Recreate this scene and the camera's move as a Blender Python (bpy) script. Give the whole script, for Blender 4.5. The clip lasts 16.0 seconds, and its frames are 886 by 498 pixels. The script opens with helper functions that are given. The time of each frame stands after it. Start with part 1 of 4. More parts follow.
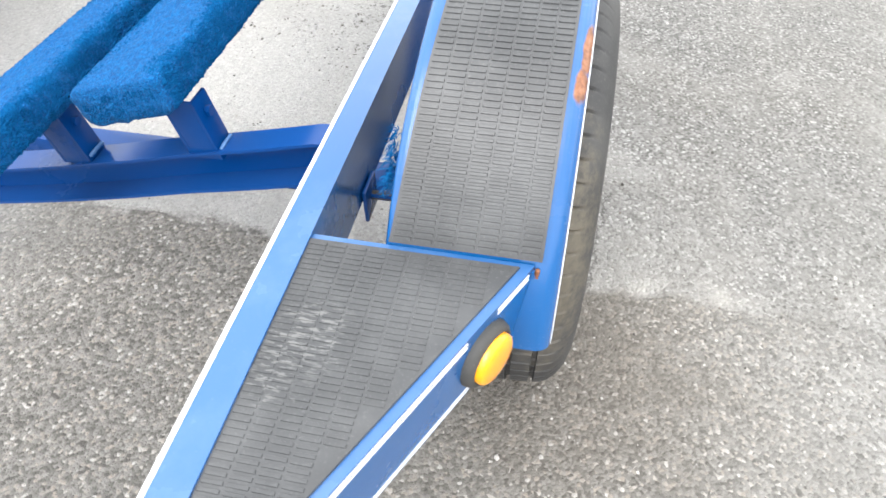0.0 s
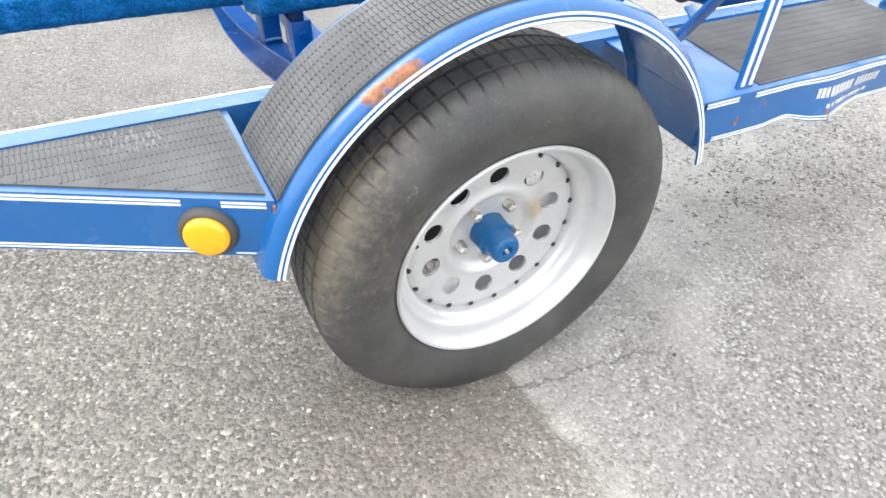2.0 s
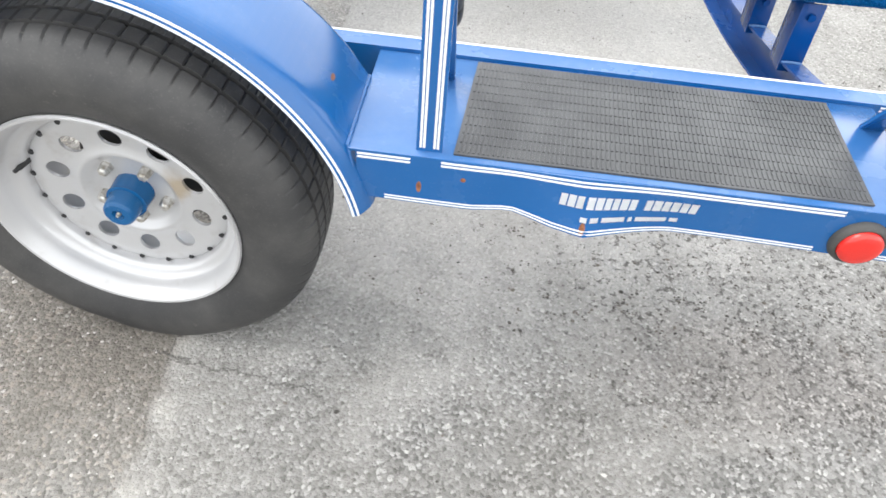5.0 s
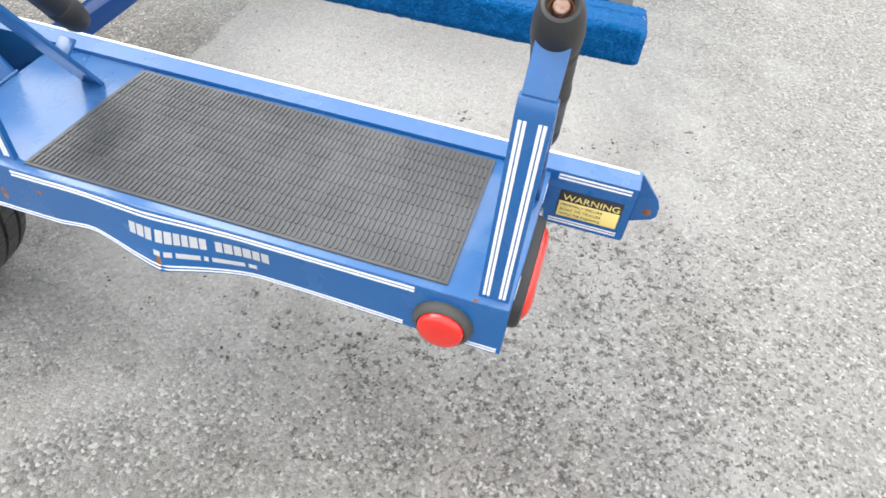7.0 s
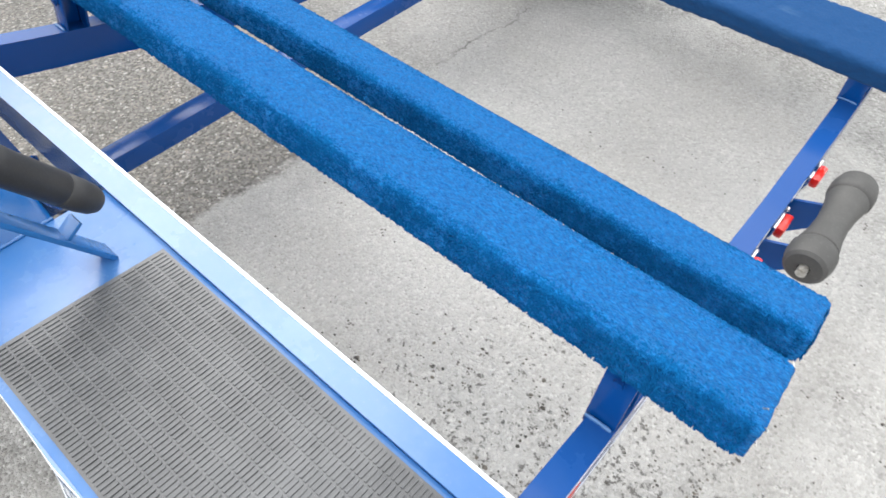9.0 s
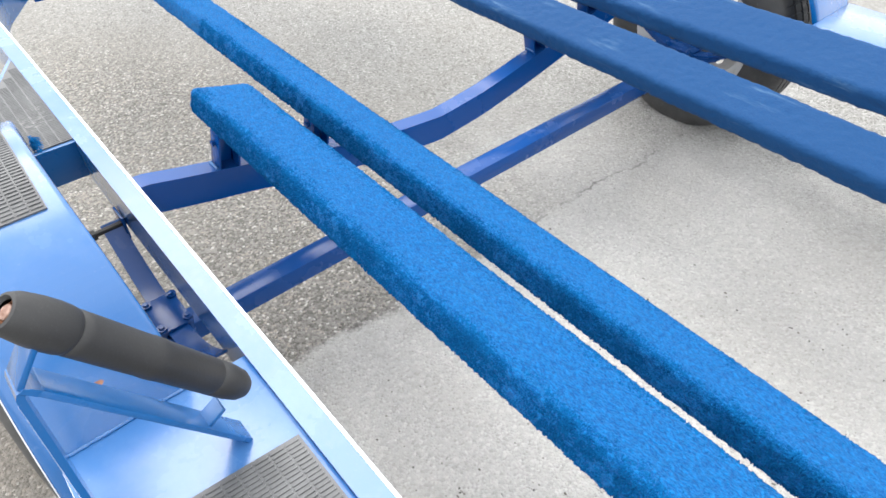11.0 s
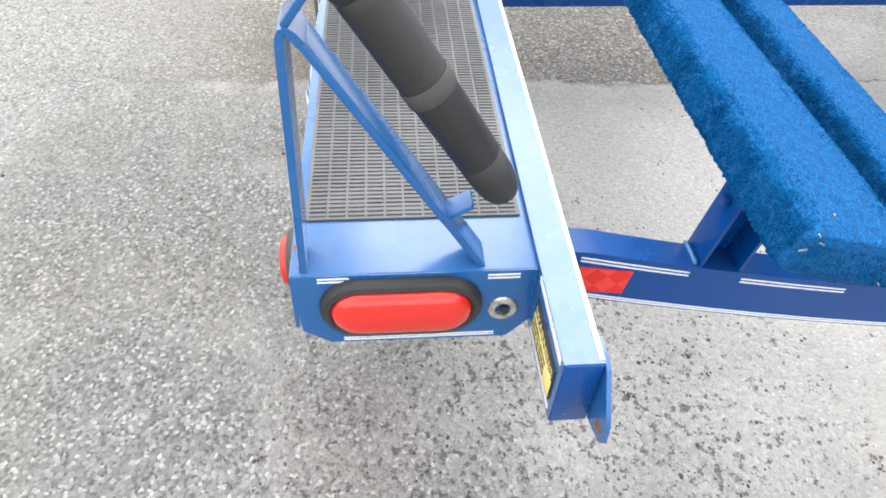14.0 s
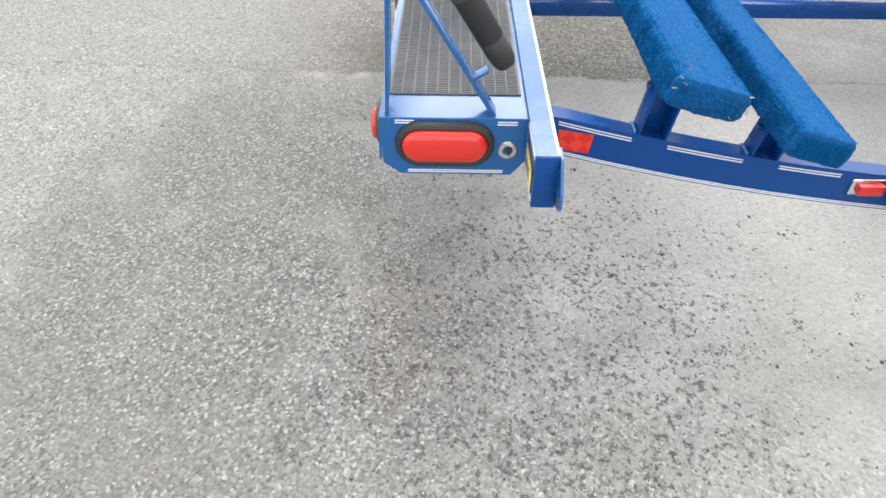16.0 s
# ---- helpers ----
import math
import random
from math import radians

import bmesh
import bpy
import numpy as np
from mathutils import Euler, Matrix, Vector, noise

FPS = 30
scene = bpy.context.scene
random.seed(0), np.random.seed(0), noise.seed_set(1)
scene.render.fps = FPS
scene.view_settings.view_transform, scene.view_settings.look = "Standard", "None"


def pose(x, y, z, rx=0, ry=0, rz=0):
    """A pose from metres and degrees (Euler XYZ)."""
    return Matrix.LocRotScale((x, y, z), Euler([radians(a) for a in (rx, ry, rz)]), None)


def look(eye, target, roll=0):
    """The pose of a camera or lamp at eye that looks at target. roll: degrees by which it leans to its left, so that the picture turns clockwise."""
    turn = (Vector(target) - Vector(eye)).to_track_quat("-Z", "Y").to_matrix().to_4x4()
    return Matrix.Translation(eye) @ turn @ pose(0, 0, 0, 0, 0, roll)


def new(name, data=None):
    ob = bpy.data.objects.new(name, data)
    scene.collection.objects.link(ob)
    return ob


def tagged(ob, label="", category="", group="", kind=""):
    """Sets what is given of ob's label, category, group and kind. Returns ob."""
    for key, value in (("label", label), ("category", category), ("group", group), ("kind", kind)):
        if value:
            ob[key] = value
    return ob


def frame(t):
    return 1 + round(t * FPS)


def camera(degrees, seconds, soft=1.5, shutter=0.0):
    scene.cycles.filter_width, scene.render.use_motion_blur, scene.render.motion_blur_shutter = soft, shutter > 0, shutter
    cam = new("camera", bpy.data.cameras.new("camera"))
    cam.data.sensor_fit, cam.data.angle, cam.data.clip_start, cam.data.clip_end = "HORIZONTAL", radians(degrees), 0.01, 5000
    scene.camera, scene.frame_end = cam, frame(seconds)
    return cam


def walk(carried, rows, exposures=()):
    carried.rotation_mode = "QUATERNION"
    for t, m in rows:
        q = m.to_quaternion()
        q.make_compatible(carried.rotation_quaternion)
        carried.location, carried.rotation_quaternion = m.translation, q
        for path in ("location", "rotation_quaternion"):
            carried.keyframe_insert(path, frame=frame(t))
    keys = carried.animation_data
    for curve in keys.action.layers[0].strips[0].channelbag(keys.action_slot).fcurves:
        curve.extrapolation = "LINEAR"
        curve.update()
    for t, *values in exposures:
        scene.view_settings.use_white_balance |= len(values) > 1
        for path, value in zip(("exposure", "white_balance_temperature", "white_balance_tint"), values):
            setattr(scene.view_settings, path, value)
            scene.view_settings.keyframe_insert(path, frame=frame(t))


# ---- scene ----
# Plan: x runs to the rear of the trailer, y across it, z up; the wheel stands near x = 0 and the step's outer face is y = 0.
cam = camera(68.1, 16.0, soft=1.6, shutter=0.1)
PATH = [
    (0, (-0.856, 0.021, 1.015), (0.475, 0.304, -0.451), -1.1),
    (0.5, (-0.809, -0.189, 1.023), (0.374, 0.382, -0.485), 4.0),
    (1, (-0.76, -0.362, 1.021), (0.268, 0.452, -0.489), 6.4),
    (1.5, (-0.705, -0.516, 1.033), (0.262, 0.517, -0.381), 7.7),
    (2, (-0.543, -0.665, 1.021), (0.242, 0.614, -0.302), 5.1),
    (2.5, (-0.339, -0.704, 1.045), (0.198, 0.661, -0.315), 4.6),
    (3, (-0.201, -0.738, 1.065), (0.183, 0.679, -0.293), 6.2),
    (3.2, (-0.14, -0.754, 1.067), (0.18, 0.683, -0.286), 6.2),
    (5.3, (0.674, -0.709, 1.101), (0.583, 0.608, -0.402), 5.2),
    (5.5, (0.756, -0.672, 1.101), (0.644, 0.629, -0.414), 5.0),
    (6, (0.919, -0.588, 1.108), (0.766, 0.685, -0.427), 4.8),
    (6.5, (1.074, -0.549, 1.104), (0.872, 0.747, -0.406), 5.4),
    (7, (1.218, -0.483, 1.119), (0.935, 0.821, -0.371), 6.4),
    (7.5, (1.367, -0.361, 1.177), (0.936, 0.928, -0.29), 6.1),
    (8, (1.414, -0.206, 1.192), (0.85, 1.012, -0.291), 3.7),
    (8.5, (1.3, -0.064, 1.198), (0.693, 1.03, -0.363), 3.0),
    (9, (1.213, 0.066, 1.225), (0.41, 1.041, -0.326), 1.9),
    (9.5, (1.129, 0.125, 1.235), (0.11, 1.035, -0.226), 1.4),
    (10, (1.046, 0.108, 1.257), (-0.032, 1.013, -0.164), -0.4),
    (10.2, (1.022, 0.103, 1.28), (-0.067, 1.034, -0.116), -0.4),
    (12.3, (1.028, 0.111, 1.27), (-0.148, 1.012, -0.073), -1.0),
    (12.5, (1.083, 0.137, 1.231), (-0.118, 0.908, -0.17), -1.4),
    (13, (1.242, 0.141, 1.19), (-0.061, 0.684, -0.228), 0.2),
    (13.5, (1.484, 0.13, 1.079), (0.088, 0.443, -0.319), 2.2),
    (14, (1.668, 0.112, 1.019), (0.302, 0.262, -0.434), 2.7),
    (14.5, (1.84, 0.152, 1.011), (0.423, 0.118, -0.4), -1.2),
    (15, (2.0, 0.135, 1.01), (0.544, 0.096, -0.361), -0.6),
    (15.5, (2.156, 0.119, 1.023), (0.655, 0.114, -0.299), 0.9),
    (16, (2.234, 0.132, 1.091), (0.738, 0.11, -0.237), 0.3),
]
walk(cam, [(t, look(eye, target, roll)) for t, eye, target, roll in PATH], exposures=[(0.0, 1.08), (1.5, 1.14), (3.0, 1.04), (5.5, 0.90), (7.0, 0.82), (8.0, 0.76), (8.6, 0.76), (9.0, 0.88), (10.0, 1.0), (12.5, 1.06), (13.2, 1.0), (14.0, 0.93), (16.0, 0.66)])

# ---- light ----
world = bpy.data.worlds.new("sky")
scene.world = world
world.use_nodes = True
wn, wl = world.node_tree.nodes, world.node_tree.links
wn.clear()
w_out = wn.new("ShaderNodeOutputWorld")
w_bg = wn.new("ShaderNodeBackground")
w_sky = wn.new("ShaderNodeTexSky")
w_sky.sky_type, w_sky.sun_disc = "NISHITA", False
w_sky.sun_elevation, w_sky.sun_rotation = radians(53), radians(-78)
w_co = wn.new("ShaderNodeTexCoord")
w_no = wn.new("ShaderNodeTexNoise")
w_no.inputs["Scale"].default_value, w_no.inputs["Detail"].default_value = 2.2, 6.0
w_ra = wn.new("ShaderNodeValToRGB")
w_ra.color_ramp.elements[0].position, w_ra.color_ramp.elements[1].position = 0.24, 0.47
w_mx = wn.new("ShaderNodeMix")
w_mx.data_type = "RGBA"
w_mx.inputs["B"].default_value = (9.35, 9.5, 9.65, 1)
wl.new(w_co.outputs["Generated"], w_no.inputs["Vector"])
wl.new(w_no.outputs["Fac"], w_ra.inputs["Fac"])
wl.new(w_ra.outputs["Color"], w_mx.inputs["Factor"])
wl.new(w_sky.outputs["Color"], w_mx.inputs["A"])
wl.new(w_mx.outputs["Result"], w_bg.inputs["Color"])
wl.new(w_bg.outputs["Background"], w_out.inputs["Surface"])
w_bg.inputs["Strength"].default_value = 0.138
sun = new("sun", bpy.data.lights.new("sun", "SUN"))
sun.data.energy, sun.data.angle, sun.data.color = 1.3, radians(42), (1.0, 0.98, 0.965)
sun.matrix_world = look((-3.4, 0.7, 4.7), (0, 0, 0))


# ---- materials ----
def material(name, colour, rough=0.5, metal=0.0, coat=0.0, spec=0.5):
    m = bpy.data.materials.new(name)
    m.use_nodes = True
    b = m.node_tree.nodes["Principled BSDF"]
    b.inputs["Base Color"].default_value = (*colour, 1)
    b.inputs["Roughness"].default_value = rough
    b.inputs["Metallic"].default_value = metal
    b.inputs["Coat Weight"].default_value = coat
    b.inputs["Coat Roughness"].default_value = 0.08
    b.inputs["Specular IOR Level"].default_value = spec
    return m


def node(m, kind, **values):
    n = m.node_tree.nodes.new(kind)
    for key, value in values.items():
        n.inputs[key.replace("_", " ")].default_value = value
    return n


def link(m, a, b):
    m.node_tree.links.new(a, b)


def bsdf(m):
    return m.node_tree.nodes["Principled BSDF"]


def coords(m):
    return node(m, "ShaderNodeNewGeometry").outputs["Position"]


def ramp(m, fac, stops):
    r = m.node_tree.nodes.new("ShaderNodeValToRGB")
    e = r.color_ramp.elements
    e[0].position, e[0].color = stops[0][0], (*stops[0][1], 1)
    e[1].position, e[1].color = stops[-1][0], (*stops[-1][1], 1)
    for at, col in stops[1:-1]:
        k = e.new(at)
        k.color = (*col, 1)
    link(m, fac, r.inputs["Fac"])
    return r.outputs["Color"]


def noise_of(m, scale, detail=4.0, rough=0.55, vector=None):
    n = node(m, "ShaderNodeTexNoise", Scale=scale, Detail=detail, Roughness=rough)
    link(m, vector if vector else coords(m), n.inputs["Vector"])
    return n.outputs["Fac"]


def mix(m, fac, a, b, blend="MIX"):
    n = m.node_tree.nodes.new("ShaderNodeMix")
    n.data_type, n.blend_type = "RGBA", blend
    for sock, value in (("Factor", fac), ("A", a), ("B", b)):
        if isinstance(value, (int, float)):
            n.inputs[sock].default_value = value
        elif isinstance(value, tuple):
            n.inputs[sock].default_value = (*value, 1)
        else:
            link(m, value, n.inputs[sock])
    return n.outputs["Result"]


def math_of(m, op, a, b=0.0, c=0.0):
    n = m.node_tree.nodes.new("ShaderNodeMath")
    n.operation = op
    for i, value in enumerate((a, b, c)):
        if isinstance(value, (int, float)):
            n.inputs[i].default_value = value
        else:
            link(m, value, n.inputs[i])
    return n.outputs["Value"]


def smooth(m, value, lo, hi):
    n = m.node_tree.nodes.new("ShaderNodeMapRange")
    n.interpolation_type = "SMOOTHSTEP"
    n.inputs["From Min"].default_value, n.inputs["From Max"].default_value = lo, hi
    link(m, value, n.inputs["Value"])
    return n.outputs["Result"]


def bump(m, height, strength, distance):
    n = node(m, "ShaderNodeBump", Strength=strength, Distance=distance)
    link(m, height, n.inputs["Height"])
    link(m, n.outputs["Normal"], bsdf(m).inputs["Normal"])


def near(m, place, size):
    """One inside an ellipsoid round a place, fading to nothing at its edge."""
    v = m.node_tree.nodes.new("ShaderNodeVectorMath")
    v.operation = "SUBTRACT"
    link(m, coords(m), v.inputs[0])
    v.inputs[1].default_value = place
    d = m.node_tree.nodes.new("ShaderNodeVectorMath")
    d.operation = "DIVIDE"
    link(m, v.outputs["Vector"], d.inputs[0])
    d.inputs[1].default_value = size
    l = m.node_tree.nodes.new("ShaderNodeVectorMath")
    l.operation = "LENGTH"
    link(m, d.outputs["Vector"], l.inputs[0])
    return math_of(m, "SUBTRACT", 1.0, l.outputs["Value"])


def rust_mask(m, spots, ragged=0.65):
    """A ragged mask of rust round some places."""
    grain = math_of(m, "MULTIPLY", math_of(m, "SUBTRACT", noise_of(m, 90, 6, 0.65), 0.5), ragged)
    total = None
    for place, size in spots:
        one = smooth(m, math_of(m, "ADD", near(m, place, size), grain), 0.25, 0.45)
        total = one if total is None else math_of(m, "MAXIMUM", total, one)
    return total


def paint(name, colour, spots=(), coat=0.95, dusty=0.10):
    m = material(name, colour, 0.26, 0.0, coat, 0.15)
    bsdf(m).inputs["Coat IOR"].default_value = 1.56
    bsdf(m).inputs["Coat Roughness"].default_value = 0.22
    dust = smooth(m, noise_of(m, 7, 5, 0.6), 0.42, 0.75)
    grain = noise_of(m, 240, 3)
    base = mix(m, math_of(m, "MULTIPLY", dust, dusty), colour, (0.14, 0.23, 0.36))
    base = mix(m, math_of(m, "MULTIPLY", smooth(m, grain, 0.62, 0.74), dusty * 0.5), base, (0.3, 0.36, 0.44))
    # Upward faces mixed paler: a dust film, and sky sheen put into the colour.
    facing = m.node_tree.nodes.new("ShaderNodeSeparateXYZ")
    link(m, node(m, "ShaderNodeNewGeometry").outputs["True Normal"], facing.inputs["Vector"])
    top_dust_sheen = math_of(m, "MULTIPLY", smooth(m, facing.outputs["Z"], 0.55, 0.97), math_of(m, "ADD", math_of(m, "MULTIPLY", dust, 0.8), 0.9))
    base = mix(m, math_of(m, "MULTIPLY", top_dust_sheen, dusty * 1.1), base, (0.32, 0.43, 0.58))
    rough = math_of(m, "ADD", math_of(m, "MULTIPLY", dust, 0.16), 0.20)
    if spots:
        worn = rust_mask(m, spots, 0.45)
        tone = ramp(m, noise_of(m, 130, 5), [(0.3, (0.12, 0.045, 0.020)), (0.55, (0.28, 0.105, 0.042)), (0.75, (0.32, 0.17, 0.09))])
        base = mix(m, worn, base, tone)
        rough = math_of(m, "ADD", rough, math_of(m, "MULTIPLY", worn, 0.5))
    link(m, base, bsdf(m).inputs["Base Color"])
    link(m, rough, bsdf(m).inputs["Roughness"])
    bump(m, noise_of(m, 60, 3), 0.06, 0.004)
    return m


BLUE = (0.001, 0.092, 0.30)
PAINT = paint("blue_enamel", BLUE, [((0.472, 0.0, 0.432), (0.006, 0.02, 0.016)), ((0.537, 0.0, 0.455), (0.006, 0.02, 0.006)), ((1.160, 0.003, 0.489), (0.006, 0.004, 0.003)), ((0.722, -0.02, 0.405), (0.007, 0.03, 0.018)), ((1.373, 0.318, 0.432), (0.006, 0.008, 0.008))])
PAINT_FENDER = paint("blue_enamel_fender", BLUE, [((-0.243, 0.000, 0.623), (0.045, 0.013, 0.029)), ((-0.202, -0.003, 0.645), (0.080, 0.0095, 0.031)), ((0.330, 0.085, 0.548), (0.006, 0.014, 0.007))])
WELD = paint("blue_enamel_weld", (0.05, 0.16, 0.38))
# Same enamel darkened: shade on cross members, axle and brackets put into the colour.
PAINT_SHADED = paint("blue_enamel_shaded", (0.0004, 0.052, 0.23), (), 0.3, 0.02)
HUB_PAINT = paint("blue_brushed_paint", (0.004, 0.085, 0.235), (), 0.3, 0.06)

WHITE = material("white_vinyl", (0.82, 0.83, 0.84), 0.4)
link(WHITE, ramp(WHITE, noise_of(WHITE, 120, 4), [(0.22, (0.5, 0.55, 0.6)), (0.32, (0.80, 0.81, 0.82))]), bsdf(WHITE).inputs["Base Color"])


def rubber(name, dark, pale, rough):
    m = material(name, dark, rough, spec=0.5)
    dust = smooth(m, noise_of(m, 9, 6, 0.62), 0.35, 0.75)
    fine = noise_of(m, 300, 3)
    base = mix(m, math_of(m, "MULTIPLY", dust, 0.8), dark, pale)
    base = mix(m, math_of(m, "MULTIPLY", smooth(m, fine, 0.55, 0.75), 0.35), base, tuple(v * 1.5 for v in pale))
    link(m, base, bsdf(m).inputs["Base Color"])
    bump(m, fine, 0.12, 0.002)
    return m


PAD = rubber("ribbed_rubber", (0.058, 0.060, 0.063), (0.112, 0.115, 0.118), 0.40)
TYRE = rubber("tyre_rubber", (0.032, 0.032, 0.033), (0.075, 0.073, 0.070), 0.6)
BLACK = rubber("black_rubber", (0.018, 0.018, 0.019), (0.032, 0.032, 0.033), 0.5)
GREY_RUBBER = rubber("grey_rubber", (0.05, 0.049, 0.047), (0.085, 0.082, 0.078), 0.65)

p_zone = smooth(PAD, math_of(PAD, "ADD", near(PAD, (-0.53, 0.235, 0.49), (0.10, 0.07, 0.1)), math_of(PAD, "MULTIPLY", math_of(PAD, "SUBTRACT", noise_of(PAD, 16, 4), 0.5), 1.1)), 0.25, 0.7)
p_long = node(PAD, "ShaderNodeMapping", Scale=(1.0, 0.25, 1.0))
link(PAD, coords(PAD), p_long.inputs["Vector"])
p_fine = smooth(PAD, noise_of(PAD, 260, 3, 0.6, p_long.outputs["Vector"]), 0.50, 0.60)
p_stray = math_of(PAD, "MULTIPLY", smooth(PAD, noise_of(PAD, 28, 6, 0.75), 0.68, 0.76), 0.35)
p_mark = math_of(PAD, "MAXIMUM", math_of(PAD, "MULTIPLY", math_of(PAD, "MULTIPLY", p_zone, p_fine), 0.32), p_stray)
link(PAD, mix(PAD, p_mark, bsdf(PAD).inputs["Base Color"].links[0].from_socket, (0.36, 0.36, 0.35)), bsdf(PAD).inputs["Base Color"])

# Dusty tread and pale scuffs on the tyre.
scuff = smooth(TYRE, noise_of(TYRE, 55, 6, 0.7), 0.62, 0.70)
patchy = smooth(TYRE, noise_of(TYRE, 6, 3), 0.5, 0.65)
marked = math_of(TYRE, "MULTIPLY", math_of(TYRE, "MULTIPLY", scuff, patchy), 0.6)
link(TYRE, mix(TYRE, marked, bsdf(TYRE).inputs["Base Color"].links[0].from_socket, (0.22, 0.21, 0.19)), bsdf(TYRE).inputs["Base Color"])

t_dust = smooth(TYRE, math_of(TYRE, "ADD", near(TYRE, (-0.30, 0.0, 0.42), (0.20, 0.075, 0.30)), math_of(TYRE, "MULTIPLY", math_of(TYRE, "SUBTRACT", noise_of(TYRE, 60, 5, 0.7), 0.5), 1.3)), 0.2, 0.8)
link(TYRE, mix(TYRE, math_of(TYRE, "MULTIPLY", t_dust, 0.5), bsdf(TYRE).inputs["Base Color"].links[0].from_socket, (0.20, 0.17, 0.12)), bsdf(TYRE).inputs["Base Color"])

SILVER = material("silver_wheel_paint", (0.58, 0.58, 0.58), 0.32, 0.35)
s_dirt = math_of(SILVER, "MULTIPLY", smooth(SILVER, noise_of(SILVER, 22, 6, 0.65), 0.52, 0.8), 0.35)
s_tone = mix(SILVER, s_dirt, (0.53, 0.53, 0.535), (0.28, 0.25, 0.21))
s_stain = smooth(SILVER, math_of(SILVER, "ADD", near(SILVER, (0.070, 0.02, 0.335), (0.035, 0.05, 0.05)), math_of(SILVER, "MULTIPLY", math_of(SILVER, "SUBTRACT", noise_of(SILVER, 40, 4), 0.5), 0.8)), 0.1, 0.8)
link(SILVER, mix(SILVER, math_of(SILVER, "MULTIPLY", s_stain, 0.6), s_tone, (0.36, 0.25, 0.11)), bsdf(SILVER).inputs["Base Color"])
ZINC = material("zinc_steel", (0.62, 0.61, 0.58), 0.38, 0.8)
link(ZINC, ramp(ZINC, noise_of(ZINC, 120, 4), [(0.3, (0.3, 0.27, 0.22)), (0.6, (0.66, 0.65, 0.62))]), bsdf(ZINC).inputs["Base Color"])
RUST = material("rusty_steel", (0.25, 0.1, 0.05), 0.8)
link(RUST, ramp(RUST, noise_of(RUST, 140, 6), [(0.3, (0.08, 0.030, 0.013)), (0.6, (0.25, 0.095, 0.042)), (0.8, (0.34, 0.19, 0.12))]), bsdf(RUST).inputs["Base Color"])
OLD_STEEL = material("oxidised_steel", (0.27, 0.17, 0.13), 0.6, 0.2)
link(OLD_STEEL, ramp(OLD_STEEL, noise_of(OLD_STEEL, 160, 4), [(0.35, (0.17, 0.085, 0.055)), (0.65, (0.33, 0.22, 0.18))]), bsdf(OLD_STEEL).inputs["Base Color"])
CHROME = material("chrome", (0.8, 0.8, 0.8), 0.12, 1.0)


def lens(name, colour):
    m = material(name, colour, 0.12, 0.0, 0.5)
    bsdf(m).inputs["Subsurface Weight"].default_value = 0.25
    bsdf(m).inputs["Subsurface Radius"].default_value = (0.01, 0.004, 0.001)
    bsdf(m).inputs["Subsurface Scale"].default_value = 0.5
    ribs = node(m, "ShaderNodeTexVoronoi", Scale=330.0)
    link(m, coords(m), ribs.inputs["Vector"])
    bump(m, ribs.outputs["Distance"], 0.12, 0.002)
    return m


AMBER = lens("amber_lens", (1.0, 0.40, 0.005))
RED = lens("red_lens", (0.66, 0.020, 0.012))
TAPE = material("red_reflector", (0.8, 0.03, 0.02), 0.2, 0.1)
checks = node(TAPE, "ShaderNodeTexChecker", Scale=48.0)
turned = node(TAPE, "ShaderNodeMapping", Rotation=(radians(45), 0, 0))
link(TAPE, coords(TAPE), turned.inputs["Vector"])
link(TAPE, turned.outputs["Vector"], checks.inputs["Vector"])
link(TAPE, mix(TAPE, checks.outputs["Fac"], (0.74, 0.02, 0.015), (0.84, 0.05, 0.03)), bsdf(TAPE).inputs["Base Color"])
YELLOW = material("yellow_label", (0.83, 0.68, 0.24), 0.45)
BLACK_INK = material("black_ink", (0.02, 0.02, 0.022), 0.45)

CARPET = material("blue_carpet", (0.01, 0.16, 0.5), 0.95, spec=0.15)
c_pile = noise_of(CARPET, 330, 3, 0.65)
c_clump = noise_of(CARPET, 120, 4, 0.65)
c_long = node(CARPET, "ShaderNodeMapping", Scale=(0.16, 1.0, 1.0))
link(CARPET, coords(CARPET), c_long.inputs["Vector"])
c_wear = smooth(CARPET, noise_of(CARPET, 38, 5, 0.6, c_long.outputs["Vector"]), 0.50, 0.72)
c_worn = math_of(CARPET, "MULTIPLY", c_wear, smooth(CARPET, noise_of(CARPET, 5, 3), 0.40, 0.62))
c_comb = node(CARPET, "ShaderNodeMapping", Rotation=(0, 0, radians(62)), Scale=(0.45, 1.0, 1.0))
link(CARPET, coords(CARPET), c_comb.inputs["Vector"])
c_fibre = smooth(CARPET, noise_of(CARPET, 420, 2, 0.6, c_comb.outputs["Vector"]), 0.34, 0.66)
# Darker tone between fibres and clumps paints in the pile's own shadows.
c_tone = mix(CARPET, c_fibre, (0.001, 0.098, 0.33), (0.004, 0.188, 0.53))
c_tone = mix(CARPET, math_of(CARPET, "MULTIPLY", smooth(CARPET, c_clump, 0.56, 0.36), 0.35), c_tone, (0.002, 0.055, 0.17))
c_tone = mix(CARPET, math_of(CARPET, "MULTIPLY", c_worn, 0.30), c_tone, (0.02, 0.165, 0.38))
